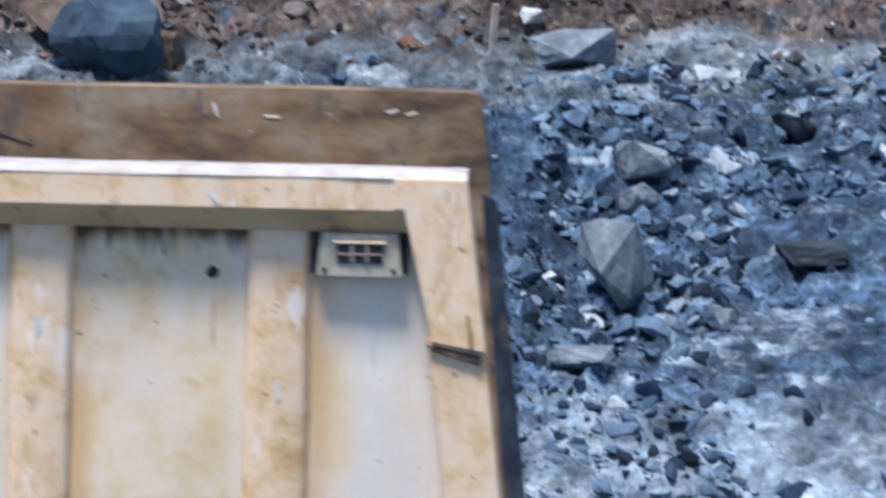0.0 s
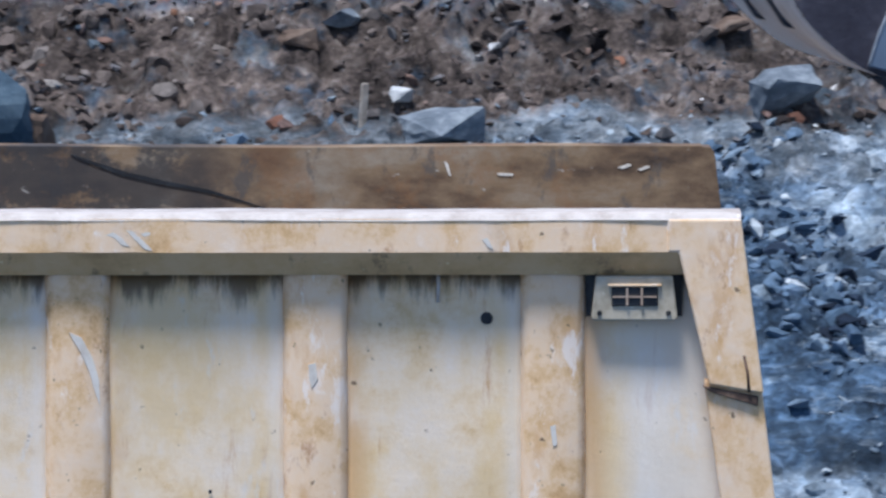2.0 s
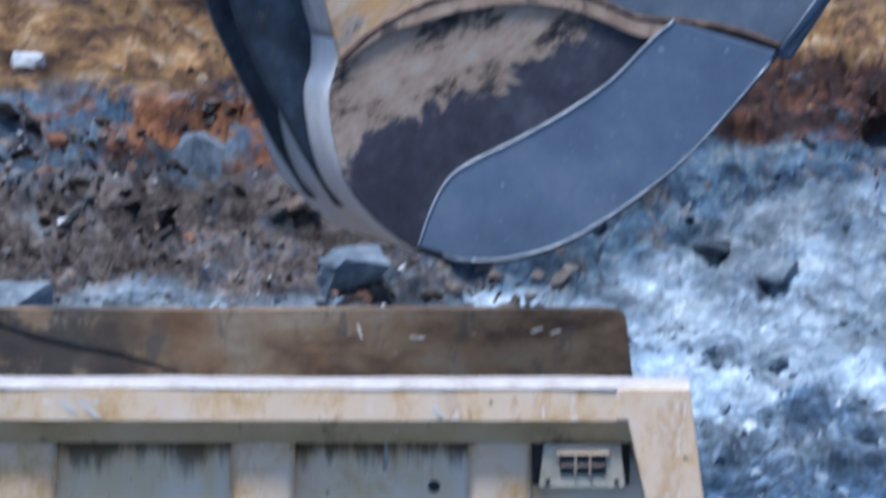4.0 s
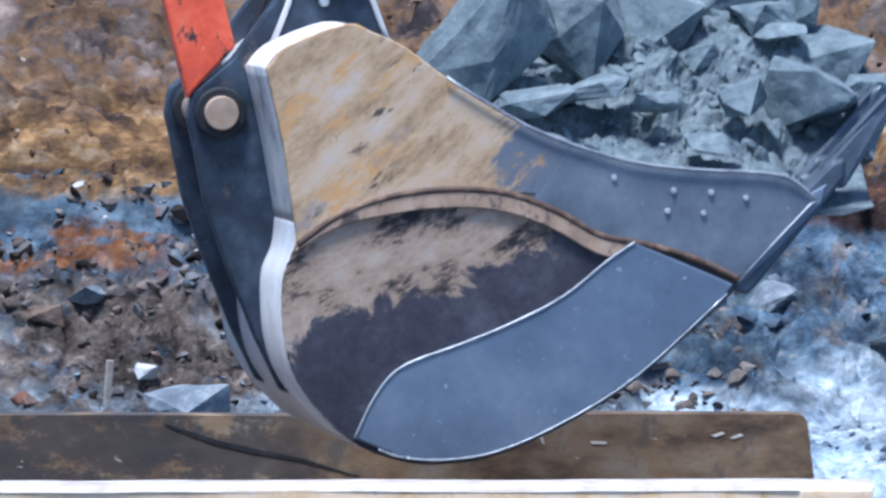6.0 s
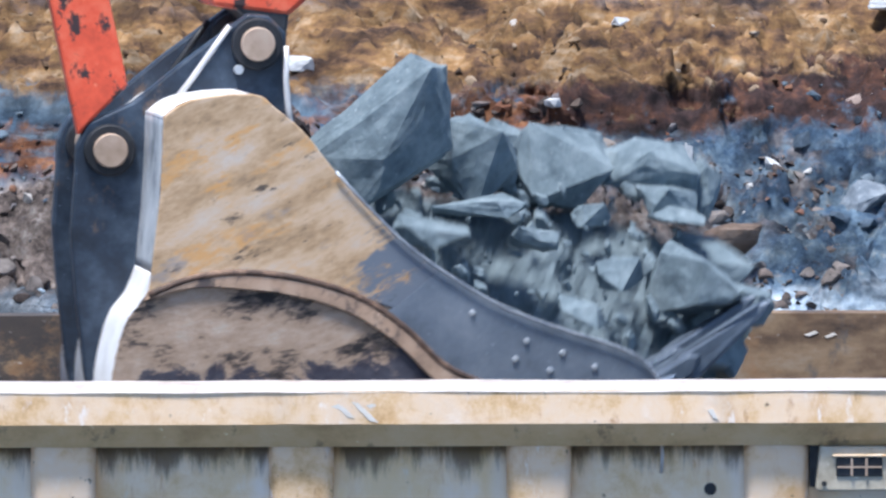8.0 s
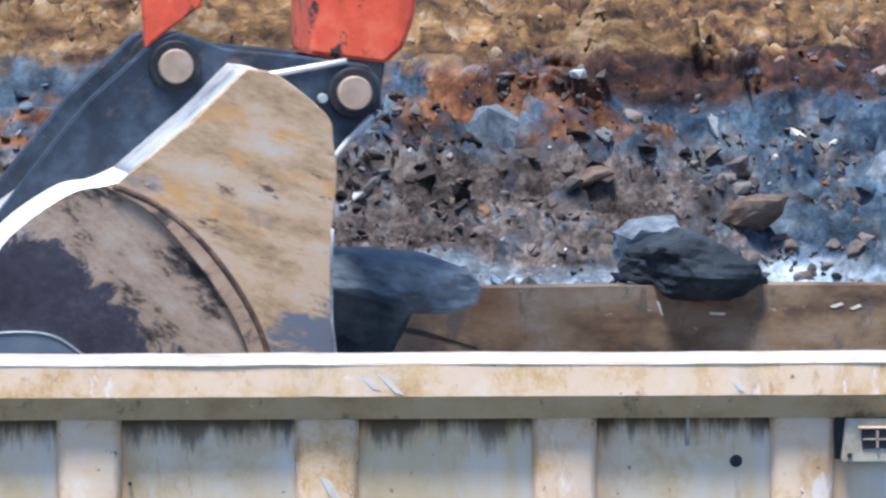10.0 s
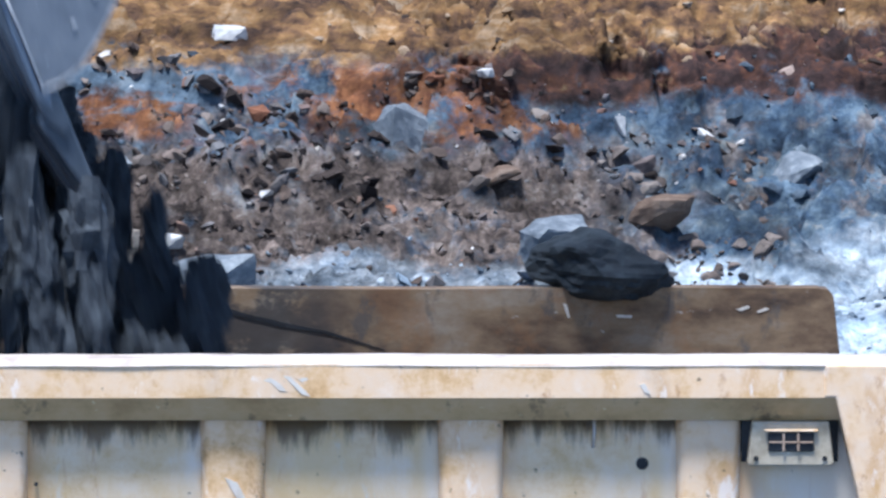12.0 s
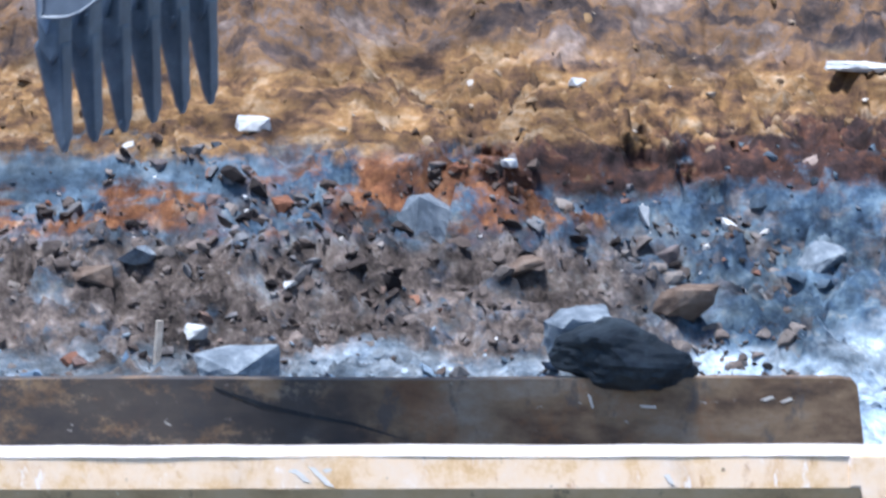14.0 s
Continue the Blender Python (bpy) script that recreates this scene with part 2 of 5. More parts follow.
def rust_panel():
    m = Nodes("rusted_inner_plate", 0.7, specular=0.3)
    o = m.xyz()
    c = m.ramp(m.noise(4.2, 7, 0.66, m.scaled(0.7, 1, 1.4)), [(0.34, (0.05, 0.036, 0.03)), (0.44, (0.15, 0.10, 0.065)), (0.54, (0.25, 0.175, 0.11)), (0.68, (0.34, 0.285, 0.225))])
    c = m.mix(m.span(m.noise(3.2, 7, 0.75), 0.52, 0.64, 0, 0.45), c, (0.27, 0.135, 0.06))
    c = m.mix(m.span(m.noise(5.5, 6, 0.72, m.scaled(1.3, 1, 0.8)), 0.55, 0.65, 0, 0.7), c, (0.10, 0.095, 0.095))
    soot = m.math("MULTIPLY", m.span(m.noise(4, 7, 0.75, m.scaled(1, 1, 1.5)), 0.40, 0.52), m.span(m.math("ADD", o["X"], m.math("MULTIPLY", m.noise(3), 1.2)), -0.4, -1.2, 0, 1))
    c = m.mix(m.math("MULTIPLY", soot, 0.85), c, (0.045, 0.045, 0.05))
    c = m.mix(m.span(m.noise(34, 4, 0.6, m.scaled(0.5, 1, 1)), 0.68, 0.76), c, (0.5, 0.48, 0.45))
    return m.done(c, m.noise(20, 6, 0.7), 0.3, 0.006)


def steel(name, dark, mid, light, scale=5, rough=0.5, metal=0.3, patch=None, lo=0.5, hi=0.62):
    m = Nodes(name, rough, metal, 0.5)
    c = m.ramp(m.noise(scale, 7, 0.68), [(0.28, dark), (0.5, mid), (0.74, light)])
    if patch:
        c = m.mix(m.span(m.noise(scale * 1.3, 7, 0.72, m.scaled(1.2, 1, 0.8)), lo, hi), c, patch)
    c = m.mix(m.span(m.noise(45, 4, 0.6), 0.66, 0.75, 0, 0.7), c, tuple(min(1, k * 1.8 + 0.05) for k in light))
    return m.done(c, m.noise(36, 6, 0.7), 0.25, 0.004)


def cheek_steel():
    """Dark lower cheek with a crust of dried mud that broke away along a slanting line."""
    m = Nodes("mud_caked_cheek", 0.55, 0.15, 0.4)
    o = m.xyz()
    dark = m.ramp(m.noise(5, 7, 0.7), [(0.3, (0.022, 0.02, 0.032)), (0.5, (0.05, 0.048, 0.068)), (0.72, (0.11, 0.115, 0.14))])
    lay = m.n.new("ShaderNodeMapping")
    lay.inputs["Rotation"].default_value = (0, radians(24), 0)
    m.link(m.coord, lay.inputs["Vector"])
    thin = m.n.new("ShaderNodeMapping")
    thin.inputs["Scale"].default_value = (0.8, 1.0, 2.0)
    m.link(lay.outputs["Vector"], thin.inputs["Vector"])
    mud = m.ramp(m.noise(5.5, 8, 0.72, thin.outputs["Vector"]), [(0.38, (0.02, 0.018, 0.02)), (0.43, (0.13, 0.10, 0.085)), (0.47, (0.34, 0.25, 0.185)), (0.56, (0.43, 0.33, 0.26)), (0.70, (0.46, 0.42, 0.38))])
    edge = m.math("ADD", m.math("ADD", o["Z"], m.math("MULTIPLY", o["X"], -0.32)), m.math("MULTIPLY", m.math("SUBTRACT", m.noise(6, 7, 0.75, None, 0.6), 0.5), 0.42))
    return m.done(m.mix(m.span(edge, -0.96, -0.92), dark, mud), m.noise(26, 7, 0.75), 0.5, 0.008)


def scraped_plate():
    """Tan upper plate, smeared along the digging direction and rubbed dark towards the cutter."""
    m = Nodes("scraped_tan_plate", 0.5, 0.1, 0.4)
    o = m.xyz()
    turn = m.n.new("ShaderNodeMapping")
    turn.inputs["Rotation"].default_value = (0, radians(38), 0)
    m.link(m.coord, turn.inputs["Vector"])
    pull = m.n.new("ShaderNodeMapping")
    pull.inputs["Scale"].default_value = (1.0, 1.0, 2.6)
    m.link(turn.outputs["Vector"], pull.inputs["Vector"])
    v = pull.outputs["Vector"]
    c = m.ramp(m.noise(3.6, 7, 0.7, v), [(0.32, (0.20, 0.14, 0.095)), (0.43, (0.44, 0.30, 0.175)), (0.53, (0.58, 0.42, 0.28)), (0.66, (0.58, 0.50, 0.43))])
    c = m.mix(m.span(m.noise(4.4, 6, 0.7, v), 0.52, 0.63, 0, 0.8), c, (0.62, 0.34, 0.12))
    c = m.mix(m.span(m.noise(3.0, 6, 0.7, v), 0.58, 0.68, 0, 0.7), c, (0.27, 0.26, 0.27))
    far = m.math("ADD", o["X"], m.math("MULTIPLY", m.math("SUBTRACT", m.noise(5, 7, 0.75, v), 0.5), 0.9))
    c = m.mix(m.span(far, 0.36, 0.46), c, (0.15, 0.175, 0.22))
    c = m.mix(m.span(m.noise(8, 7, 0.78, v), 0.59, 0.66, 0, 0.9), c, (0.05, 0.045, 0.045))
    return m.done(c, m.noise(30, 7, 0.75), 0.35, 0.005)


M_GROUND = ground_material()
M_PAINT = body_paint()
M_PANEL = panel_paint()
M_RUST = rust_panel()
M_RAILTOP = steel("pale_rail_edge", (0.30, 0.24, 0.21), (0.52, 0.475, 0.455), (0.66, 0.62, 0.61), 9, 0.5, 0.0)
M_SCRAPE_GLINT = steel("scrape_and_glint_pale", (0.55, 0.49, 0.43), (0.70, 0.66, 0.61), (0.78, 0.75, 0.72), 14, 0.5, 0.0)
M_LAMP = steel("dusty_lamp_casing", (0.26, 0.22, 0.16), (0.48, 0.43, 0.34), (0.60, 0.56, 0.48), 12, 0.6, 0.0)
# Darker, browner, blotched copy of the beige paint: the underside's shade in its colour.
M_SHADED_GRIME = steel("shaded_grimy_beige", (0.42, 0.275, 0.13), (0.64, 0.45, 0.235), (0.72, 0.55, 0.35), 5, 0.65, 0.0, (0.22, 0.155, 0.09), 0.56, 0.7)
M_DARK = steel("dark_steel", (0.008, 0.009, 0.011), (0.02, 0.022, 0.028), (0.05, 0.056, 0.068), 6, 0.55, 0.2)
M_EAR = steel("blue_black_steel", (0.005, 0.007, 0.012), (0.02, 0.032, 0.055), (0.075, 0.105, 0.15), 6, 0.5, 0.1, (0.10, 0.075, 0.065), 0.58, 0.66)
M_TAN = scraped_plate()
M_CHEEK = cheek_steel()
M_WEAR = steel("polished_wear_plate", (0.13, 0.17, 0.24), (0.18, 0.23, 0.315), (0.26, 0.31, 0.385), 4, 0.38, 0.45)
M_CUTTER = steel("bare_side_cutter", (0.10, 0.12, 0.155), (0.17, 0.20, 0.25), (0.26, 0.29, 0.34), 6, 0.42, 0.4)
M_BRIGHT = steel("scoured_bright_steel", (0.55, 0.53, 0.52), (0.72, 0.71, 0.72), (0.82, 0.82, 0.84), 7, 0.35, 0.25)
M_EDGE = steel("rubbed_steel_edge", (0.12, 0.14, 0.18), (0.29, 0.32, 0.37), (0.5, 0.53, 0.57), 14, 0.4, 0.3)
M_FLANGE = steel("rubbed_tan_flange", (0.16, 0.11, 0.085), (0.40, 0.275, 0.195), (0.52, 0.39, 0.30), 7, 0.6, 0.0, (0.09, 0.07, 0.065), 0.52, 0.64)
M_BACK = steel("dull_back_plate", (0.15, 0.165, 0.19), (0.40, 0.42, 0.45), (0.6, 0.61, 0.63), 6, 0.4, 0.4)
M_TOOTH = steel("dull_tooth_steel", (0.05, 0.065, 0.09), (0.09, 0.115, 0.155), (0.17, 0.205, 0.26), 7, 0.45, 0.3)
M_BEAD = steel("rusty_weld_bead", (0.02, 0.014, 0.013), (0.08, 0.048, 0.035), (0.30, 0.19, 0.13), 16, 0.7, 0.0)
M_PIN = steel("worn_pin_end", (0.34, 0.25, 0.18), (0.47, 0.35, 0.27), (0.55, 0.45, 0.37), 12, 0.5, 0.3)
M_ORANGE = steel("red_orange_paint", (0.45, 0.06, 0.03), (0.72, 0.10, 0.045), (0.80, 0.20, 0.11), 9, 0.45, 0.0, (0.05, 0.03, 0.03), 0.55, 0.60)
M_BOLT = steel("bright_bolt_head", (0.3, 0.32, 0.36), (0.44, 0.47, 0.51), (0.6, 0.62, 0.65), 12, 0.35, 0.3)
M_LOAD = rock_material("broken_blue_grey_stone", (0.06, 0.085, 0.108), (0.145, 0.19, 0.222), (0.27, 0.325, 0.36))
M_FINES = rock_material("damp_grey_fines", (0.05, 0.068, 0.085), (0.13, 0.168, 0.195), (0.23, 0.28, 0.31), 22)
M_BLACK = rock_material("black_wet_stone", (0.012, 0.017, 0.024), (0.03, 0.04, 0.052), (0.07, 0.09, 0.108), 5)
M_STREAM = rock_material("wet_dark_fines", (0.012, 0.017, 0.026), (0.034, 0.044, 0.06), (0.085, 0.105, 0.13), 16)
M_BOULDER = rock_material("weathered_grey_stone", (0.05, 0.066, 0.09), (0.15, 0.18, 0.22), (0.33, 0.37, 0.41), 7)
M_PALE = rock_material("pale_dusty_stone", (0.22, 0.24, 0.27), (0.48, 0.50, 0.53), (0.72, 0.73, 0.74), 7)
M_SLAB = rock_material("split_grey_stone", (0.08, 0.10, 0.125), (0.21, 0.25, 0.29), (0.40, 0.445, 0.49), 6)
M_NAVY = rock_material("dark_blue_stone", (0.014, 0.026, 0.045), (0.042, 0.072, 0.108), (0.10, 0.145, 0.19), 4)
M_BROWNROCK = rock_material("brown_stone", (0.045, 0.032, 0.028), (0.13, 0.092, 0.072), (0.23, 0.185, 0.155), 7)
M_WOOD = rock_material("bleached_timber", (0.2, 0.17, 0.14), (0.36, 0.32, 0.28), (0.5, 0.46, 0.42), 14)
M_RUBBER = rock_material("black_rubber", (0.01, 0.01, 0.011), (0.022, 0.022, 0.024), (0.05, 0.05, 0.05), 9)


# ---- builders ----
def to_object(name, bm, material, parent=None, label=""):
    me = bpy.data.meshes.new(name)
    bm.to_mesh(me)
    bm.free()
    me.materials.append(material)
    ob = new(name, me)
    if parent is not None:
        ob.parent = parent
    if label:
        ob["label"] = label
    return ob


def part(name, bm, material, parent, label=""):
    return to_object(name, bm, material, parent, label)


def add_box(bm, x0, x1, y0, y1, z0, z1):
    m = Matrix.Translation(((x0 + x1) / 2, (y0 + y1) / 2, (z0 + z1) / 2)) @ Matrix.Diagonal((x1 - x0, y1 - y0, z1 - z0, 1))
    bmesh.ops.create_cube(bm, size=1, matrix=m)


def round_edges(bm, width, segments=2):
    bmesh.ops.bevel(bm, geom=list(bm.edges), offset=width, segments=segments, affect="EDGES", profile=0.5, clamp_overlap=True)


def prism(outline, y0, y1, bevel=0.0):
    """A plate with an outline of (x, z) that reaches from y0 to y1."""
    bm = bmesh.new()
    vs = [bm.verts.new((x, y0, z)) for x, z in outline]
    f = bm.faces.new(vs)
    r = bmesh.ops.extrude_face_region(bm, geom=[f])
    bmesh.ops.translate(bm, verts=[v for v in r["geom"] if isinstance(v, bmesh.types.BMVert)], vec=(0, y1 - y0, 0))
    bmesh.ops.recalc_face_normals(bm, faces=bm.faces)
    if bevel:
        round_edges(bm, bevel, 2)
    return bm


def beam(profile, x0, x1, steps=1):
    """A profile of (y, z), drawn along x."""
    bm = bmesh.new()
    rings = []
    for k in range(steps + 1):
        x = x0 + (x1 - x0) * k / steps
        rings.append([bm.verts.new((x, y, z)) for y, z in profile])
    n = len(profile)
    for a, b in zip(rings, rings[1:]):
        for i in range(n):
            bm.faces.new((a[i], a[(i + 1) % n], b[(i + 1) % n], b[i]))
    bm.faces.new(rings[0])
    bm.faces.new(rings[-1][::-1])
    bmesh.ops.recalc_face_normals(bm, faces=bm.faces)
    return bm


def cylinder_y(x, z, r, y0, y1, seg=32, bevel=0.004):
    bm = bmesh.new()
    m = Matrix.Translation((x, (y0 + y1) / 2, z)) @ Matrix.Rotation(math.pi / 2, 4, "X")
    bmesh.ops.create_cone(bm, cap_ends=True, segments=seg, radius1=r, radius2=r, depth=y1 - y0, matrix=m)
    if bevel:
        round_edges(bm, bevel, 2)
    return bm


def tube(points, r, seg=8):
    """A round bead along a polyline."""
    bm = bmesh.new()
    rings = []
    for i, p in enumerate(points):
        a = Vector(points[max(0, i - 1)])
        b = Vector(points[min(len(points) - 1, i + 1)])
        d = (b - a).normalized()
        s = d.cross(Vector((0, 1, 0))).normalized()
        u = s.cross(d)
        rings.append([bm.verts.new(Vector(p) + r * (math.cos(k * math.tau / seg) * s + math.sin(k * math.tau / seg) * u)) for k in range(seg)])
    for a, b in zip(rings, rings[1:]):
        for i in range(seg):
            bm.faces.new((a[i], a[(i + 1) % seg], b[(i + 1) % seg], b[i]))
    bm.faces.new(rings[0])
    bm.faces.new(rings[-1][::-1])
    bmesh.ops.recalc_face_normals(bm, faces=bm.faces)
    for f in bm.faces:
        f.smooth = True
    return bm


def smooth_line(points, n=6):
    """Catmull-Rom through the points."""
    out = []
    for i in range(len(points) - 1):
        p0, p1, p2, p3 = (np.array(points[min(max(j, 0), len(points) - 1)], float) for j in (i - 1, i, i + 1, i + 2))
        for k in range(n):
            t = k / n
            out.append(tuple(0.5 * (2 * p1 + (p2 - p0) * t + (2 * p0 - 5 * p1 + 4 * p2 - p3) * t * t + (3 * p1 - p0 - 3 * p2 + p3) * t ** 3)))
    out.append(tuple(points[-1]))
    return out


def hash_noise(x, y, seed):
    """Smooth value noise on arrays."""
    xi, yi = np.floor(x).astype(np.int64), np.floor(y).astype(np.int64)
    xf, yf = x - xi, y - yi
    u, v = xf * xf * (3 - 2 * xf), yf * yf * (3 - 2 * yf)

    def h(a, b):
        n = (a * 374761393 + b * 668265263 + seed * 1442695041) & 0x7FFFFFFF
        n = ((n ^ (n >> 13)) * 1274126177) & 0x7FFFFFFF
        return ((n ^ (n >> 16)) & 0xFFFF) / 65535.0

    return (h(xi, yi) * (1 - u) + h(xi + 1, yi) * u) * (1 - v) + (h(xi, yi + 1) * (1 - u) + h(xi + 1, yi + 1) * u) * v - 0.5


def fbm(x, y, scale, octaves, seed, gain=0.55):
    total, amp = 0.0, 1.0
    for k in range(octaves):
        total = total + amp * hash_noise(x * scale + 17.3 * k, y * scale - 9.1 * k, seed + k)
        amp, scale = amp * gain, scale * 2.03
    return total


def rock_bm(seed, size, cuts=12, detail=3, rough=0.03, depth=(0.32, 0.66)):
    """An angular stone: a ball cut flat by chance planes, then roughened."""
    rng = random.Random(seed)
    bm = bmesh.new()
    bmesh.ops.create_icosphere(bm, subdivisions=detail, radius=1.0)
    planes = []
    for _ in range(cuts):
        d = Vector((rng.gauss(0, 1), rng.gauss(0, 1), rng.gauss(0, 1))).normalized()
        planes.append((d, rng.uniform(*depth)))
    for v in bm.verts:
        for d, k in planes:
            over = v.co.dot(d) - k
            if over > 0:
                v.co -= d * over
        v.co += v.co.normalized() * rough * (noise.fractal(v.co * 3.1 + Vector((seed % 97, 0, 0)), 0.8, 2.0, 4))
    lo = Vector([min(v.co[i] for v in bm.verts) for i in range(3)])
    hi = Vector([max(v.co[i] for v in bm.verts) for i in range(3)])
    for v in bm.verts:
        v.co = Vector([((v.co[i] - lo[i]) / (hi[i] - lo[i]) - 0.5) * size[i] for i in range(3)])
    return bm


def shard_bm(seed, size, corners=13, rough=0.03):
    """A split block: the hull of a few chance corners, its faces a little uneven."""
    rng = random.Random(seed)
    bm = bmesh.new()
    for _ in range(corners):
        p = Vector((rng.uniform(-1, 1), rng.uniform(-1, 1), rng.uniform(-1, 1)))
        bm.verts.new(p / max(abs(k) for k in p) * rng.uniform(0.75, 1.0))
    hull = bmesh.ops.convex_hull(bm, input=list(bm.verts))
    bmesh.ops.delete(bm, geom=[g for g in hull["geom_interior"] if isinstance(g, bmesh.types.BMVert)], context="VERTS")
    bmesh.ops.subdivide_edges(bm, edges=list(bm.edges), cuts=4, use_grid_fill=True)
    for v in bm.verts:
        v.co += v.co.normalized() * rough * noise.fractal(v.co * 2.6 + Vector((seed % 89, 0, 0)), 0.7, 2.0, 4)
    lo = Vector([min(v.co[i] for v in bm.verts) for i in range(3)])
    hi = Vector([max(v.co[i] for v in bm.verts) for i in range(3)])
    for v in bm.verts:
        v.co = Vector([((v.co[i] - lo[i]) / (hi[i] - lo[i]) - 0.5) * size[i] for i in range(3)])
    return bm


def rock(name, seed, size, at, material, label, group="", rot=(0, 0, 0), cuts=12, detail=3, rough=0.05, category="rock", depth=(0.32, 0.66)):
    if depth[1] < 0.75:
        bm = shard_bm(seed, size, 18, rough)
    else:
        bm = rock_bm(seed, size, cuts, detail, rough, depth)
    ob = to_object(name, bm, material)
    ob.matrix_world = pose(*at, *rot)
    return tagged(ob, label, category, group)


# ---- the ground: one sheet, from the truck's stand up the spoil slope and bank, to the horizon ----
# Distance behind the near side of the truck, and height.
PROFILE_Y = np.array([-4000, -30, 4.6, 6.2, 7.5, 9.2, 11.0, 11.6, 12.2, 12.42, 12.6, 13.4, 13.75, 15.2, 17.0, 40.0, 4000.0])
PROFILE_Z = np.array([0, 0, 0.0, 0.55, 1.2, 1.85, 2.43, 2.62, 2.86, 3.0, 3.2, 3.30, 3.40, 4.12, 4.30, 4.36, 4.4])


def facets(x, y, size, seed, tilt=0.9):
    """Broken ground: each chance cell is a small plane with a height and a tilt of its own."""
    gx, gy = x / size, y / (size * 0.8)
    ix, iy = np.floor(gx).astype(np.int64), np.floor(gy).astype(np.int64)

    def h(a, b, k):
        n = (a * 374761393 + b * 668265263 + (seed + k) * 1442695041) & 0x7FFFFFFF
        n = ((n ^ (n >> 13)) * 1274126177) & 0x7FFFFFFF
        return ((n ^ (n >> 16)) & 0xFFFF) / 65535.0

    best = np.full(gx.shape, 9.0)
    value = np.zeros(gx.shape)
    for dx in (-1, 0, 1):
        for dy in (-1, 0, 1):
            a, b = ix + dx, iy + dy
            ox, oy = gx - a - h(a, b, 1), gy - b - h(a, b, 2)
            d = ox * ox + oy * oy
            v = h(a, b, 3) - 0.5 + tilt * ((h(a, b, 4) - 0.5) * ox + (h(a, b, 5) - 0.3) * oy)
            value = np.where(d < best, v, value)
            best = np.minimum(d, best)
    return value


def ground_height(x, y):
    x, y = np.asarray(x, float), np.asarray(y, float)
    slope = np.clip((y - 4.6) / 1.5, 0, 1) * np.clip((40 - y) / 15, 0, 1)
    yw = y + 0.5 * slope * fbm(x, y, 0.45, 3, 5)
    z = np.interp(yw, PROFILE_Y, PROFILE_Z)
    # The heap of brown spoil that leans on the face.
    z = z + 0.20 * np.exp(-((x - 0.85) / 0.6) ** 2 - ((y - 12.0) / 0.42) ** 2) + 0.12 * np.exp(-((x + 0.7) / 0.6) ** 2 - ((y - 11.9) / 0.4) ** 2)
    near = slope * (0.16 * fbm(x, y, 1.6, 3, 11) - 0.13 * np.abs(fbm(x, y, 4.2, 4, 23, 0.55)) + 0.02 * fbm(x, y, 13.0, 3, 31, 0.7))
    # Small broken steps, flat on top and steep in front.
    rough = z + near
    for rise, lift, seed in ((0.13, 0.10, 131), (0.055, 0.035, 137)):
        t = (rough + lift * fbm(x, y, 2.4 if rise > 0.1 else 5.0, 3, seed)) / rise
        f = t - np.floor(t)
        bite = np.clip(0.55 + 2.4 * fbm(x, y, 1.9, 3, seed + 3), 0, 1) * slope * np.clip((16 - y) / 1.5, 0, 1)
        near = near + bite * 0.85 * rise * (f ** 5 * (6 - 5 * f) - f)
    # Patches of broken stone between smooth dusty ground.
    wx, wy = x + 0.12 * fbm(x, y, 5.0, 2, 91), y + 0.12 * fbm(x, y, 5.0, 2, 95)
    lower = np.clip((y - 5.5) / 0.8, 0, 1) * np.clip((11.2 - y) / 0.4, 0, 1)
    patch = np.clip(0.42 + 2.2 * fbm(x, y * 0.8, 1.5, 3, 101), 0.08, 1)
    near = near + lower * patch * (0.09 * facets(wx, wy, 0.19, 7) + 0.05 * facets(wx, wy, 0.08, 13))
    heap = np.clip((y - 10.9) / 0.4, 0, 1) * np.clip((12.5 - y) / 0.3, 0, 1)
    slant_x, slant_y = wx * 0.85 + wy * 0.5, wy * 0.85 - wx * 0.5
    near = near + heap * (0.12 * fbm(x * 0.8 + y * 0.9, y * 0.9 - x * 0.5, 3.2, 3, 71, 0.55) - 0.10 * np.abs(fbm(x + y * 0.7, y - x * 0.4, 5.0, 3, 83)) + 0.08 * facets(slant_x * 0.7, slant_y * 1.3, 0.17, 17) + 0.04 * facets(wx, wy, 0.08, 19))
    face = np.clip((y - 12.05) / 0.15, 0, 1) * np.clip((12.75 - y) / 0.2, 0, 1)
    near = near + face * (0.09 * facets(wx, wy, 0.24, 29) + 0.04 * facets(wx, wy, 0.10, 37))
    bank = np.clip((y - 12.5) / 0.5, 0, 1) * np.clip((16.5 - y) / 1.2, 0, 1)
    near = near + bank * (0.15 * fbm(x, y * 0.35, 2.6, 4, 53) + 0.05 * fbm(x, y, 7.0, 3, 61, 0.65) + np.clip(0.5 + 2 * fbm(x, y, 2.0, 2, 111), 0.1, 1) * (0.08 * facets(wx, wy, 0.15, 43) + 0.04 * facets(wx, wy, 0.06, 47)))
    return z + near + (1 - slope) * 0.02 * fbm(x, y, 0.7, 3, 41)


def ledge(x, z):
    """How far the crust of the bank hangs out over the face below it."""
    x, z = np.asarray(x, float), np.asarray(z, float)
    reach = 0.03 + 0.15 * np.clip((x - 0.3) / 0.8, 0, 1) * np.clip(0.55 + 2.4 * fbm(x, x * 0.3, 3.4, 4, 121, 0.7), 0.0, 1.6)
    return reach * np.clip((z - 3.07 - 0.16 * fbm(x, x * 0.7, 3.0, 4, 127, 0.7)) / 0.12, 0, 1) * np.clip((3.75 - z) / 0.4, 0, 1)


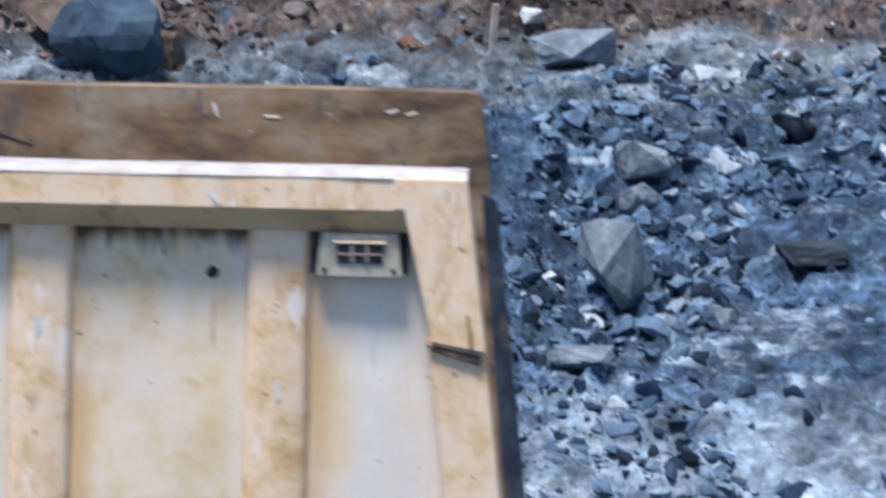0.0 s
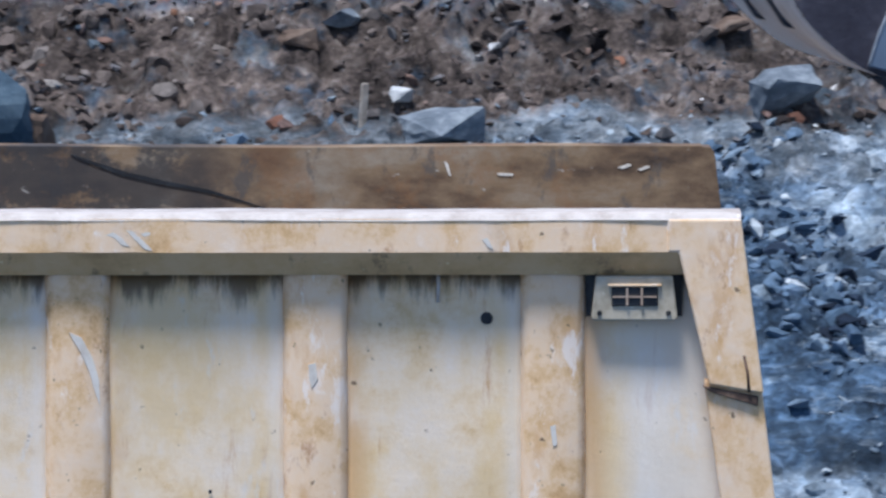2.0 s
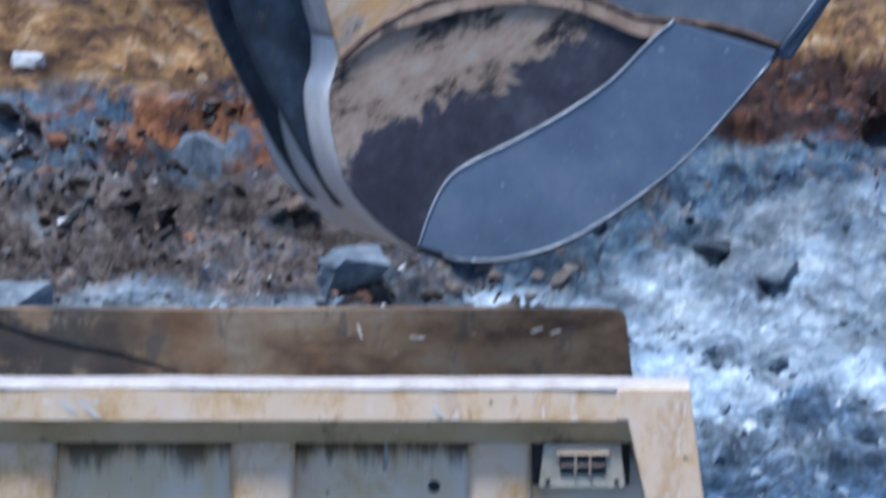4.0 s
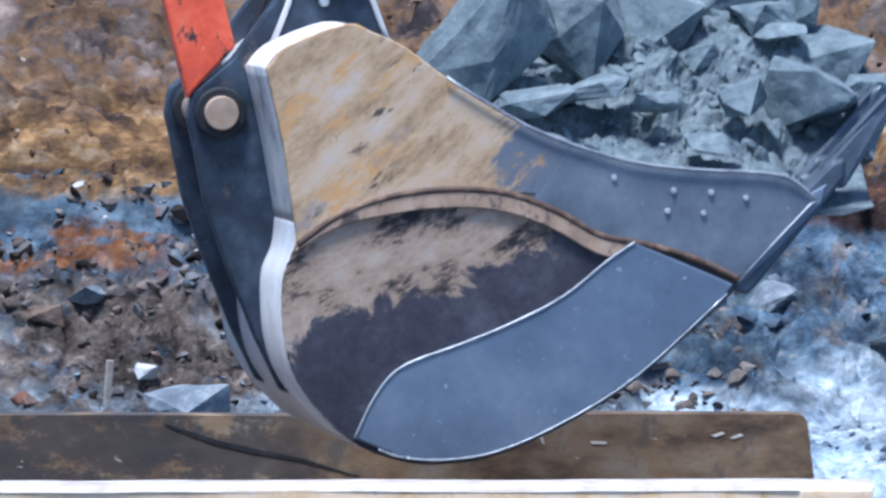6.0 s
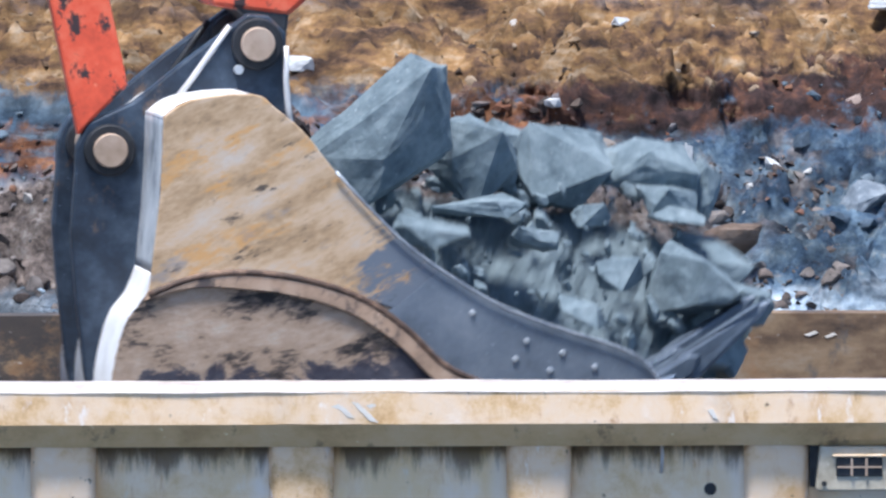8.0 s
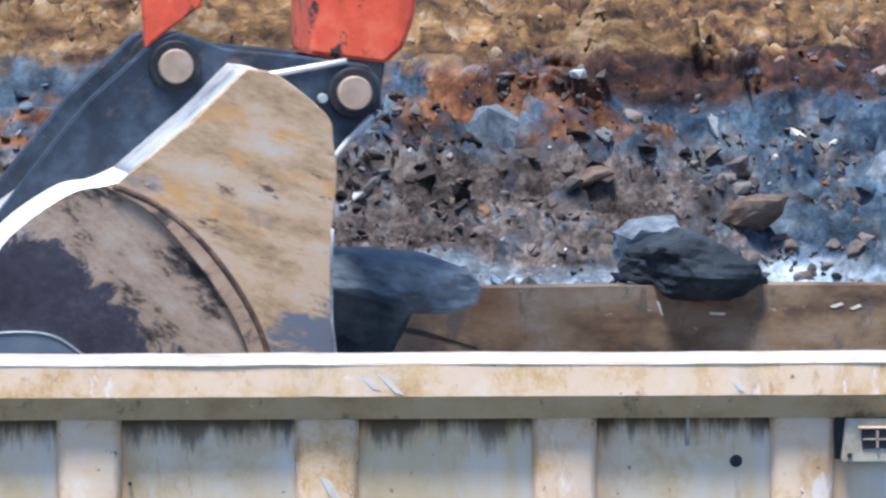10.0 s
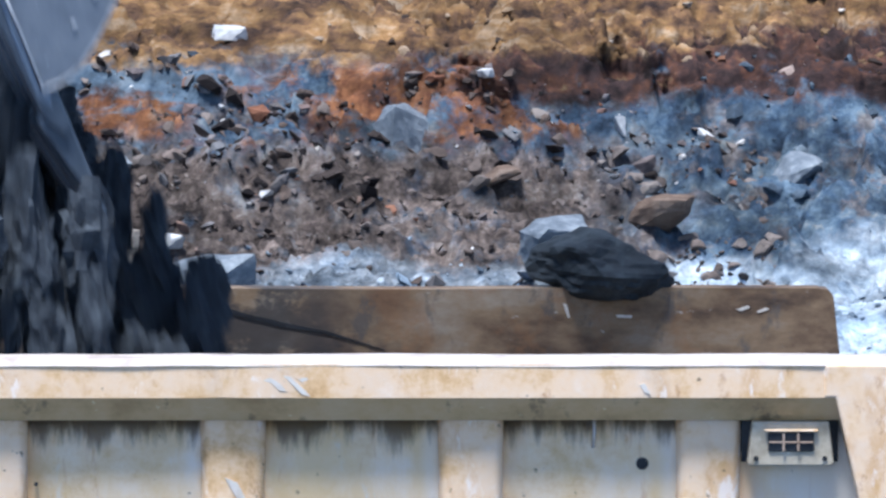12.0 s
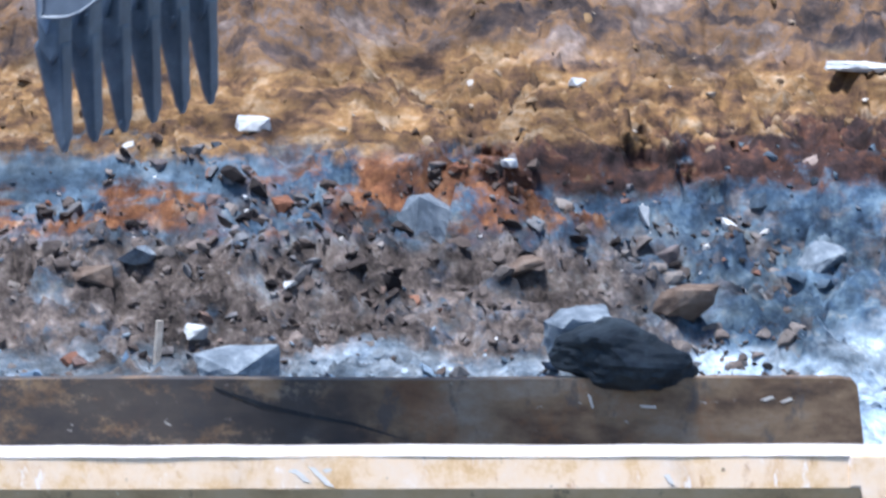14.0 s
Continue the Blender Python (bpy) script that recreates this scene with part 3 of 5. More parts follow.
def spread(lo, hi, step, far, n):
    mid = np.arange(lo, hi + step / 2, step)
    out = np.geomspace(step * 4, far, n)
    return np.concatenate([(lo - out)[::-1], mid, hi + out])


def build_ground():
    xs = spread(-3.4, 4.6, 0.015, 3000, 34)
    ys = spread(6.6, 15.8, 0.02, 3500, 34)
    gx, gy = np.meshgrid(xs, ys)
    gz = ground_height(gx, gy)
    nx, ny = len(xs), len(ys)
    near = (gy > 10) & (gy < 20)
    co = np.stack([gx, gy - np.where(near, ledge(gx, gz), 0), gz], -1).reshape(-1, 3)
    i = (np.arange(ny - 1)[:, None] * nx + np.arange(nx - 1)[None, :]).ravel()
    quads = np.stack([i, i + 1, i + nx + 1, i + nx], -1)
    me = bpy.data.meshes.new("ground")
    me.vertices.add(len(co))
    me.vertices.foreach_set("co", co.ravel())
    me.loops.add(quads.size)
    me.loops.foreach_set("vertex_index", quads.ravel().astype(np.int32))
    me.polygons.add(len(quads))
    me.polygons.foreach_set("loop_start", np.arange(0, quads.size, 4, dtype=np.int32))
    me.update(calc_edges=True)
    me.validate()
    me.materials.append(M_GROUND)
    tagged(new("ground", me), "quarry floor rising into grey rubble and a rusty earth bank", "ground", kind="structure")


build_ground()


# ---- loose rubble on the slope, too much to count ----
def scatter(name, label, material, count, zone, sizes, seed, flat=0.6, detail=1, fall=2.6, lift=0.06):
    """Joins many small angular stones into one mesh. zone(rng) gives x and y."""
    rng = random.Random(seed)
    protos = []
    for k in range(14):
        bm = rock_bm(seed * 50 + k, (1, 1, 1), 9, detail, 0.05)
        protos.append((np.array([v.co[:] for v in bm.verts]), np.array([[v.index for v in f.verts] for f in bm.faces])))
        bm.free()
    spots = []
    while len(spots) < count:
        more = [zone(rng) for _ in range(count)]
        dense = np.clip(0.30 + 3.4 * fbm(np.array([p[0] for p in more]), np.array([p[1] for p in more]), 1.3, 3, seed), 0.05, 1)
        spots += [p for p, k in zip(more, dense) if rng.random() < k]
    spots = spots[:count]
    heights = ground_height([s[0] for s in spots], [s[1] for s in spots])
    cos, tris, base = [], [], 0
    for (x, y), z in zip(spots, heights):
        v, f = protos[rng.randrange(len(protos))]
        s = sizes[0] * (sizes[1] / sizes[0]) ** (rng.random() ** fall)
        dims = np.array([s * rng.uniform(0.8, 1.5), s * rng.uniform(0.7, 1.2), s * rng.uniform(0.5, 1.0) * flat * 1.4])
        turn = np.array(Euler((rng.uniform(-0.7, 0.7), rng.uniform(-0.7, 0.7), rng.uniform(0, 6.28))).to_matrix())
        cos.append((v * dims) @ turn.T + np.array([x, y - float(ledge(x, z)) * (y > 12.3), z + s * lift]))
        tris.append(f + base)
        base += len(v)
    me = bpy.data.meshes.new(name)
    me.from_pydata(np.concatenate(cos).tolist(), [], np.concatenate(tris).tolist())
    me.materials.append(material)
    return tagged(new(name, me), label, "rubble", kind="stuff")


# The darkest quarter of the stones stands for shaded pockets between them.
R_GREY = rubble_material("grey_rubble", [(0.0, (0.006, 0.012, 0.026)), (0.28, (0.024, 0.042, 0.078)), (0.38, (0.075, 0.124, 0.195)), (0.82, (0.135, 0.20, 0.295)), (0.97, (0.24, 0.31, 0.39)), (1.0, (0.5, 0.55, 0.6))])
R_PALE = rubble_material("pale_rubble", [(0.0, (0.05, 0.075, 0.11)), (0.4, (0.18, 0.235, 0.30)), (0.9, (0.34, 0.40, 0.46)), (1.0, (0.62, 0.66, 0.7))])
R_BROWN = rubble_material("brown_rubble", [(0.0, (0.012, 0.010, 0.012)), (0.35, (0.055, 0.043, 0.04)), (0.6, (0.12, 0.092, 0.08)), (0.82, (0.15, 0.155, 0.17)), (0.90, (0.19, 0.08, 0.045)), (0.96, (0.3, 0.29, 0.28)), (1.0, (0.75, 0.76, 0.78))])
R_BLUE = rubble_material("blue_rubble", [(0.0, (0.015, 0.022, 0.035)), (0.45, (0.07, 0.10, 0.14)), (0.75, (0.14, 0.18, 0.22)), (0.9, (0.17, 0.08, 0.045)), (1.0, (0.5, 0.5, 0.5))])
R_CLOD = rubble_material("brown_clods", [(0.0, (0.045, 0.037, 0.035)), (0.25, (0.085, 0.069, 0.064)), (0.6, (0.13, 0.106, 0.097)), (1.0, (0.20, 0.178, 0.168))], 12)
R_OCHRE = rubble_material("ochre_rubble", [(0.0, (0.03, 0.022, 0.02)), (0.4, (0.15, 0.092, 0.05)), (0.75, (0.24, 0.155, 0.08)), (0.96, (0.3, 0.25, 0.2)), (1.0, (0.7, 0.68, 0.65))])

scatter("grey_rubble", "loose blue-grey broken stone covering the lower slope", R_GREY, 12500,
        lambda r: (1.25 + abs(r.gauss(0, 0.45)) if r.random() < 0.06 else r.uniform(-2.2, 1.35), r.uniform(7.0, 11.1)), (0.010, 0.11), 3, fall=4.2)
scatter("pale_rubble", "pale dusty stone chips along the foot of the heap", R_PALE, 900,
        lambda r: (r.uniform(-3.0, 4.2), r.gauss(10.8, 0.35)), (0.008, 0.05), 4, fall=3.5)
scatter("dusty_rubble", "dusty blue-white stones spread over the pale ground", R_PALE, 1700,
        lambda r: (r.uniform(1.2, 4.2), r.uniform(7.4, 11.2)), (0.008, 0.075), 14, fall=4.0)
scatter("brown_rubble", "mixed brown and grey spoil stones on the heap", R_BROWN, 3200,
        lambda r: (r.uniform(-3.1, 2.0), r.uniform(11.05, 12.5)), (0.008, 0.085), 5)
scatter("spoil_clods", "pinkish-brown earth clods heaped below the face", R_CLOD, 1500,
        lambda r: (r.uniform(-3.1, 2.1), r.uniform(11.0, 12.45)), (0.02, 0.10), 15, 0.7, 2, 2.6, -0.16)
scatter("blue_rubble", "dark blue-grey stones in the broken face", R_BLUE, 500,
        lambda r: (r.uniform(-3.0, 4.4), r.uniform(11.7, 13.0)), (0.010, 0.09), 6)
scatter("ochre_clods", "ochre and brown earth lumps along the bank", R_OCHRE, 450,
        lambda r: (r.uniform(-3.0, 4.4), r.uniform(12.7, 15.3)), (0.015, 0.07), 17, 0.7, 2, 3.0, -0.1)
scatter("ochre_rubble", "ochre clods and chips on the upper bank", R_OCHRE, 700,
        lambda r: (r.uniform(-3.0, 4.4), r.uniform(12.9, 15.3)), (0.008, 0.06), 7)


def on_bearing(u, v, lift=0.0):
    """Where the line of sight at u to the right of straight ahead and v under the horizon meets the slope."""
    d = np.arange(31.0, 45.0, 0.01)
    h = ground_height(u / 15650 * d, d - 24)
    k = int(np.argmax(h >= 4.7 - v / 15650 * d))
    return (u / 15650 * d[k], d[k] - 24, float(h[k]) + lift)


# Single stones that stand out on the slope: seed, size, bearing, lift, material, cuts, label.
for seed, size, u, v, lift, mat, cut, label in (
        (101, (0.46, 0.4, 0.40), -904, 1060, 0.13, M_NAVY, (0.66, 0.9), "large rounded blue-grey boulder on the spoil"),
        (102, (0.31, 0.24, 0.15), -77, 1050, 0.05, M_BOULDER, (0.4, 0.7), "grey-blue flat-topped stone by the heap"),
        (103, (0.10, 0.09, 0.07), -145, 980, 0.03, M_PALE, (0.4, 0.7), "small white stone on brown spoil"),
        (104, (0.29, 0.24, 0.22), 533, 1008, 0.07, M_BOULDER, (0.4, 0.7), "pale-topped grey block at the heap's foot"),
        (105, (0.24, 0.2, 0.20), 723, 950, 0.06, M_BROWNROCK, (0.4, 0.7), "brown block with a pale top"),
        (106, (0.15, 0.10, 0.08), -45, 606, 0.02, M_PALE, (0.4, 0.7), "white stone lying on the ochre ledge"),
        (107, (0.26, 0.2, 0.28), 255, 770, -0.03, M_BOULDER, (0.25, 0.5), "pale angular stone stuck in the rusty face"),
        (108, (0.24, 0.2, 0.16), 51, 1245, 0.04, M_BOULDER, (0.35, 0.6), "angular grey block lying in rubble"),
        (109, (0.26, 0.2, 0.34), 6, 1460, 0.10, M_BOULDER, (0.3, 0.6), "upright grey slab in the rubble"),
        (110, (0.15, 0.14, 0.13), 41, 1310, 0.04, M_BOULDER, (0.5, 0.8), "rounded grey stone in the rubble"),
        (111, (0.26, 0.2, 0.09), 351, 1400, 0.03, M_BLACK, (0.4, 0.7), "dark flat stone in shadowed rubble"),
        (112, (0.18, 0.14, 0.08), 1177, 935, 0.03, M_BLACK, (0.4, 0.7), "small black stone on pale ground"),
        (113, (0.26, 0.24, 0.13), 1267, 960, 0.0, M_BOULDER, (0.4, 0.7), "grey flat boulder on pale ground"),
        (114, (0.26, 0.18, 0.16), -800, 1050, 0.05, M_BROWNROCK, (0.35, 0.6), "brown broken stone beside the boulder"),
        (115, (0.22, 0.2, 0.14), -1000, 990, 0.04, M_BROWNROCK, (0.35, 0.6), "brown broken stone on the spoil"),
        (116, (0.11, 0.1, 0.10), 191, 1520, 0.03, M_BOULDER, (0.5, 0.8), "small rounded grey stone in the rubble"),
        (117, (0.26, 0.2, 0.10), -59, 1595, 0.03, M_BOULDER, (0.35, 0.6), "flat grey stone lying in rubble"),
        (118, (0.05, 0.05, 0.09), 646, 775, 0.03, M_PALE, (0.4, 0.7), "small upright white chip in the blue face"),
        (119, (0.07, 0.06, 0.04), 526, 530, 0.01, M_PALE, (0.4, 0.7), "small white chip on the upper bank"),
        (120, (0.34, 0.2, 0.05), 1040, 494, -0.02, M_PALE, (0.4, 0.7), "long pale slab on the upper bank"),
        (121, (0.22, 0.2, 0.18), 960, 835, -0.02, M_BOULDER, (0.4, 0.7), "dusty stone in the blue spoil"),
        (122, (0.2, 0.16, 0.12), 310, 1180, 0.04, M_BLACK, (0.35, 0.6), "dark broken stone in the rubble"),
        (123, (0.17, 0.12, 0.09), -330, 870, 0.01, M_BROWNROCK, (0.35, 0.6), "brown slab on the spoil heap"),
        (124, (0.2, 0.14, 0.08), -240, 840, 0.01, M_BOULDER, (0.35, 0.6), "grey slab leaning on the spoil heap"),
        (125, (0.2, 0.14, 0.1), 430, 850, 0.0, M_BROWNROCK, (0.3, 0.55), "brown slab thrust out of the heap")):
    rock("rock", seed, size, on_bearing(u, v, lift), mat, label, "stones on the slope", (0, 0, seed * 37 % 90 - 45), 11, 3, 0.06, depth=cut)

stake = bmesh.new()
add_box(stake, -0.014, 0.014, -0.012, 0.012, -0.13, 0.06)
round_edges(stake, 0.004)
stake_ob = to_object("timber_stake", stake, M_WOOD)
stake_ob.matrix_world = pose(*on_bearing(-214, 1010, 0.09), 4, 3, 20)
tagged(stake_ob, "short bleached timber stake standing in brown spoil", "stake")


# ---- the tipper truck body, its origin at the rear upper corner of the near side ----
def build_truck():
    truck = tagged(new("tipper_truck"), "beige tipper truck body with ribbed sides, worn and rust-stained", "truck")
    length = 5.9
    # Top rail: pale top edge, upright face, slanted underside.
    rail = beam([(0.0, -0.026), (0.0, -0.118), (0.16, -0.118), (0.16, -0.036)], -length, -0.12, 260)
    for v in rail.verts:
        v.co.y += 0.006 * noise.noise(Vector((v.co.x * 2.1, v.co.z * 4, 1.7)))
        # Knocks from the loader.
        for at, wide, deep in ((-1.60, 0.06, 0.005), (-1.78, 0.04, 0.010), (-0.60, 0.04, 0.005), (-2.9, 0.06, 0.015), (-3.9, 0.05, 0.012)):
            k = math.exp(-((v.co.x - at - v.co.z * 0.5) / wide) ** 2)
            if v.co.y < 0.1 and v.co.z < -0.05:
                v.co.y += deep * k * (0.6 + noise.noise(Vector((v.co.x * 30, v.co.z * 30, 0))))
                v.co.z += 0.15 * deep * k
    part("top_rail", rail, M_PAINT, truck)
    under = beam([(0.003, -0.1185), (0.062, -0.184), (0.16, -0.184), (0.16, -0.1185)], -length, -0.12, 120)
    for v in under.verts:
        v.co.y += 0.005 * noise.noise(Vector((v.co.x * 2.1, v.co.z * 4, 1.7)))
    part("rail_underside", under, M_SHADED_GRIME, truck, "grimy slanted underside of the rail, shade in its colour")
    edge = beam([(-0.004, -0.031), (0.004, -0.017), (0.03, -0.010), (0.165, -0.010), (0.165, -0.036)], -length, 0.0, 90)
    for v in edge.verts:
        v.co.z += 0.0035 * noise.noise(Vector((v.co.x * 4.3, 0.4, 0.0)))
    part("rail_edge", edge, M_RAILTOP, truck, "pale dented top edge")
    # Panels between ribs, set back.
    for k in range(9):
        x1 = -0.596 - 0.65 * (k - 1) if k else 0.0
        x0 = x1 - 0.65 + 0.169 if k else -0.596 + 0.169
        bm = bmesh.new()
        n = 16
        grid = [[bm.verts.new((x0 - 0.01 + (x1 - x0 + 0.02) * i / n, 0.094 + 0.06 * max(0.0, 1 - j / 1.2) + 0.006 * noise.noise(Vector((x1 + i * 0.13, j * 0.2, 2.0))), -0.16 - 1.15 * j / n)) for i in range(n + 1)] for j in range(n + 1)]
        for j in range(n):
            for i in range(n):
                f = bm.faces.new((grid[j][i], grid[j + 1][i], grid[j + 1][i + 1], grid[j][i + 1]))
                f.smooth = True
        r = bmesh.ops.extrude_face_region(bm, geom=list(bm.faces))
        bmesh.ops.translate(bm, verts=[v for v in r["geom"] if isinstance(v, bmesh.types.BMVert)], vec=(0, 0.035, 0))
        bmesh.ops.recalc_face_normals(bm, faces=bm.faces)
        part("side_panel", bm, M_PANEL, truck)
    # Upright ribs.
    for k in range(9):
        x0 = -0.596 - 0.65 * k
        bm = bmesh.new()
        n = 14
        rings = []
        for j in range(n + 1):
            z = -0.180 - 1.13 * j / n
            d = 0.0025 * noise.noise(Vector((k * 3.7, z * 4, 0.0)))
            rings.append([bm.verts.new(p) for p in ((x0 - 0.006, 0.18, z), (x0 - 0.004, 0.095, z), (x0 + 0.008 + d, 0.071, z), (x0 + 0.022 + d, 0.063 + d, z), (x0 + 0.147 + d, 0.063 - d, z), (x0 + 0.161 + d, 0.071, z), (x0 + 0.173, 0.095, z), (x0 + 0.175, 0.18, z))])
        for a, b in zip(rings, rings[1:]):
            for i in range(7):
                f = bm.faces.new((a[i], b[i], b[i + 1], a[i + 1]))
                f.smooth = True
            bm.faces.new((a[7], b[7], b[0], a[0]))
        bm.faces.new(rings[0])
        bm.faces.new(rings[-1][::-1])
        bmesh.ops.recalc_face_normals(bm, faces=bm.faces)
        part("rib", bm, M_PAINT, truck)
    # Slanted rear post, in two lengths with a step between them.
    part("rear_post", prism([(-0.20, -0.027), (0.0, -0.027), (0.062, -0.505), (-0.086, -0.480), (-0.170, -0.118), (-0.20, -0.118)], -0.006, 0.16, 0.006), M_PAINT, truck)
    part("end_panel", prism([(-0.16, -0.16), (-0.02, -0.16), (0.13, -1.32), (-0.16, -1.32)], 0.116, 0.15), M_PANEL, truck)
    part("rear_post", prism([(-0.10, -0.47), (0.055, -0.47), (0.158, -1.33), (0.02, -1.33)], 0.016, 0.16, 0.006), M_PAINT, truck)
    # Lamp housing under the rail, beside the post; a dark plate paints the recess's shade.
    bm = bmesh.new()
    add_box(bm, -0.422, -0.158, 0.085, 0.13, -0.300, -0.170)
    part("recess_shade", bm, M_DARK, truck)
    housing = part("lamp_housing", prism([(-0.395, -0.186), (-0.185, -0.186), (-0.172, -0.300), (-0.178, -0.308), (-0.402, -0.308), (-0.408, -0.300)], 0.036, 0.10, 0.006), M_LAMP, truck, "small beige lamp housing with a barred window")
    bm = bmesh.new()
    add_box(bm, -0.352, -0.226, 0.030, 0.044, -0.268, -0.215)
    round_edges(bm, 0.004)
    part("window", bm, M_DARK, housing)
    for x in (-0.31, -0.27):
        bm = bmesh.new()
        add_box(bm, x - 0.003, x + 0.003, 0.024, 0.034, -0.266, -0.217)
        part("bar", bm, M_PIN, housing)
    bm = bmesh.new()
    add_box(bm, -0.350, -0.228, 0.024, 0.034, -0.244, -0.240)
    part("bar", bm, M_PIN, housing)
    bm = bmesh.new()
    add_box(bm, -0.362, -0.216, 0.022, 0.04, -0.214, -0.207)
    round_edges(bm, 0.003)
    part("hood", bm, M_PAINT, housing)
    for x in (-0.385, -0.197):
        part("screw", cylinder_y(x, -0.287, 0.007, 0.032, 0.044, 12, 0), M_DARK, housing)
    # Drain hole plug and a hanging wire on the third panel.
    part("plug", cylinder_y(-0.693, -0.306, 0.017, 0.092, 0.13, 20, 0.004), M_DARK, truck)
    part("hanging_wire", tube([(-0.826, 0.10, -0.175), (-0.824, 0.096, -0.215), (-0.827, 0.096, -0.262)], 0.005), M_RAILTOP, truck)
    # Far side, headboard and floor.
    far = beam([(2.70, 0.0), (2.70, -1.32), (2.79, -1.32), (2.79, -0.12), (2.84, -0.12), (2.84, 0.0)], -length, -0.04, 60)
    for v in far.verts:
        v.co.z += 0.006 * noise.noise(Vector((v.co.x * 1.1, v.co.z, 5.0))) * (1 if v.co.z > -0.2 else 0)
    part("far_side", far, M_RUST, truck, "rusty dented inner face of the far side")
    part("far_rear_post", prism([(-0.05, -0.002), (-0.015, -0.004), (-0.001, -0.022), (0.15, -1.33), (-0.05, -1.33)], 2.698, 2.84, 0.0), M_RUST, truck)
    # Dark strip added for the shade low on the far rear post.
    part("rear_shade_strip", prism([(0.005, -0.30), (0.05, -0.32), (0.17, -1.33), (0.10, -1.33)], 2.66, 2.70, 0.006), M_EAR, truck, "dark strip for the shade on the far rear post")
    bm = bmesh.new()
    add_box(bm, -length - 0.08, -length, 0.0, 2.84, -1.32, -0.02)
    round_edges(bm, 0.01)
    part("headboard", bm, M_PAINT, truck)
    bm = bmesh.new()
    add_box(bm, -length, 0.12, 0.10, 2.72, -1.42, -1.30)
    part("bed_floor", bm, M_RUST, truck)
    # A long scrape on the inner face.
    part("scrape", prism([(-1.95, -0.022), (-1.78, -0.076), (-1.66, -0.104), (-1.53, -0.130), (-1.36, -0.186), (-1.54, -0.138), (-1.68, -0.114), (-1.80, -0.086), (-1.93, -0.036)], 2.697, 2.703), M_DARK, truck, "dark smeared scrape")
    # Pale scrapes and chips, some painting a dent's highlight, and a torn rusty lip.
    for y, pts in ((-0.0025, [(-1.675, -0.056), (-1.655, -0.060), (-1.625, -0.088), (-1.60, -0.114), (-1.625, -0.108), (-1.650, -0.082)]), (-0.0025, [(-1.73, -0.070), (-1.71, -0.062), (-1.685, -0.078), (-1.665, -0.100), (-1.685, -0.098), (-1.705, -0.078)]), (-0.0025, [(-1.635, -0.066), (-1.60, -0.058), (-1.59, -0.064), (-1.625, -0.074)]),
                   (-0.0025, [(-0.705, -0.082), (-0.69, -0.078), (-0.675, -0.108), (-0.69, -0.104)]),
                   (0.0605, [(-1.835, -0.34), (-1.80, -0.355), (-1.770, -0.41), (-1.752, -0.47), (-1.750, -0.54), (-1.765, -0.50), (-1.778, -0.45), (-1.80, -0.40)]),
                   (0.0605, [(-1.18, -0.43), (-1.16, -0.425), (-1.155, -0.47), (-1.172, -0.495), (-1.178, -0.465)]),
                   (0.0605, [(-0.52, -0.60), (-0.505, -0.595), (-0.50, -0.65), (-0.512, -0.655)]),
                   (2.6975, [(-0.82, -0.045), (-0.808, -0.05), (-0.798, -0.09), (-0.806, -0.088)]), (2.6975, [(-0.66, -0.080), (-0.61, -0.082), (-0.612, -0.09), (-0.655, -0.088)]),
                   (2.6975, [(-0.295, -0.064), (-0.26, -0.052), (-0.25, -0.058), (-0.28, -0.069)]), (2.6975, [(-0.235, -0.070), (-0.205, -0.058), (-0.195, -0.064), (-0.225, -0.075)])):
        part("scrape", prism(pts, y, y + 0.006), M_SCRAPE_GLINT, truck, "pale scrape and dent highlight in the paint")
    part("torn_lip", prism([(-0.106, -0.484), (0.048, -0.512), (0.046, -0.540), (-0.080, -0.502)], 0.002, 0.04, 0.003), M_BEAD, truck, "torn rusty lip")
    part("crack", tube([(0.008, -0.006, -0.40), (0.018, -0.006, -0.45), (0.022, -0.006, -0.50)], 0.004), M_BEAD, truck)
    for x, z in ((-0.505, -0.27), (-0.498, -0.255), (-0.455, -0.262), (-0.55, -0.72), (-1.18, -0.30), (-2.35, -0.36), (-1.45, -0.78)):
        part("chip", cylinder_y(x, z, 0.005, 0.071, 0.09, 8, 0), M_DARK, truck)
    # Running gear below the body.
    for y in (0.85, 1.85):
        bm = bmesh.new()
        add_box(bm, -length - 0.6, -0.1, y, y + 0.14, -1.75, -1.43)
        round_edges(bm, 0.01)
        part("chassis_beam", bm, M_DARK, truck)
    for x in (-0.95, -2.35, -5.2):
        part("axle", cylinder_y(x, -2.27, 0.09, 0.5, 2.3, 16), M_DARK, truck)
        for y0 in (0.12, 2.10):
            bm = cylinder_y(x, -2.27, 0.56, y0, y0 + 0.56, 40, 0.07)
            tyre = part("tyre", bm, M_RUBBER, truck)
            part("rim", cylinder_y(x, -2.27, 0.29, y0 - 0.02, y0 + 0.58, 28, 0.02), M_PAINT, tyre)
    return truck


TRUCK = build_truck()

# ---- the excavator's arm end with its bucket; the origin is the bucket's hinge pin ----
PX = 24.7 / 15650.0


def side(points):
    """Outline of the near cheek: from drawing units, right and down from the hinge."""
    return [((x - 31) * PX, -(y - 3) * PX) for x, y in points]


def ear(points):
    return [(x * PX * 1.014, -y * PX * 1.014) for x, y in points]


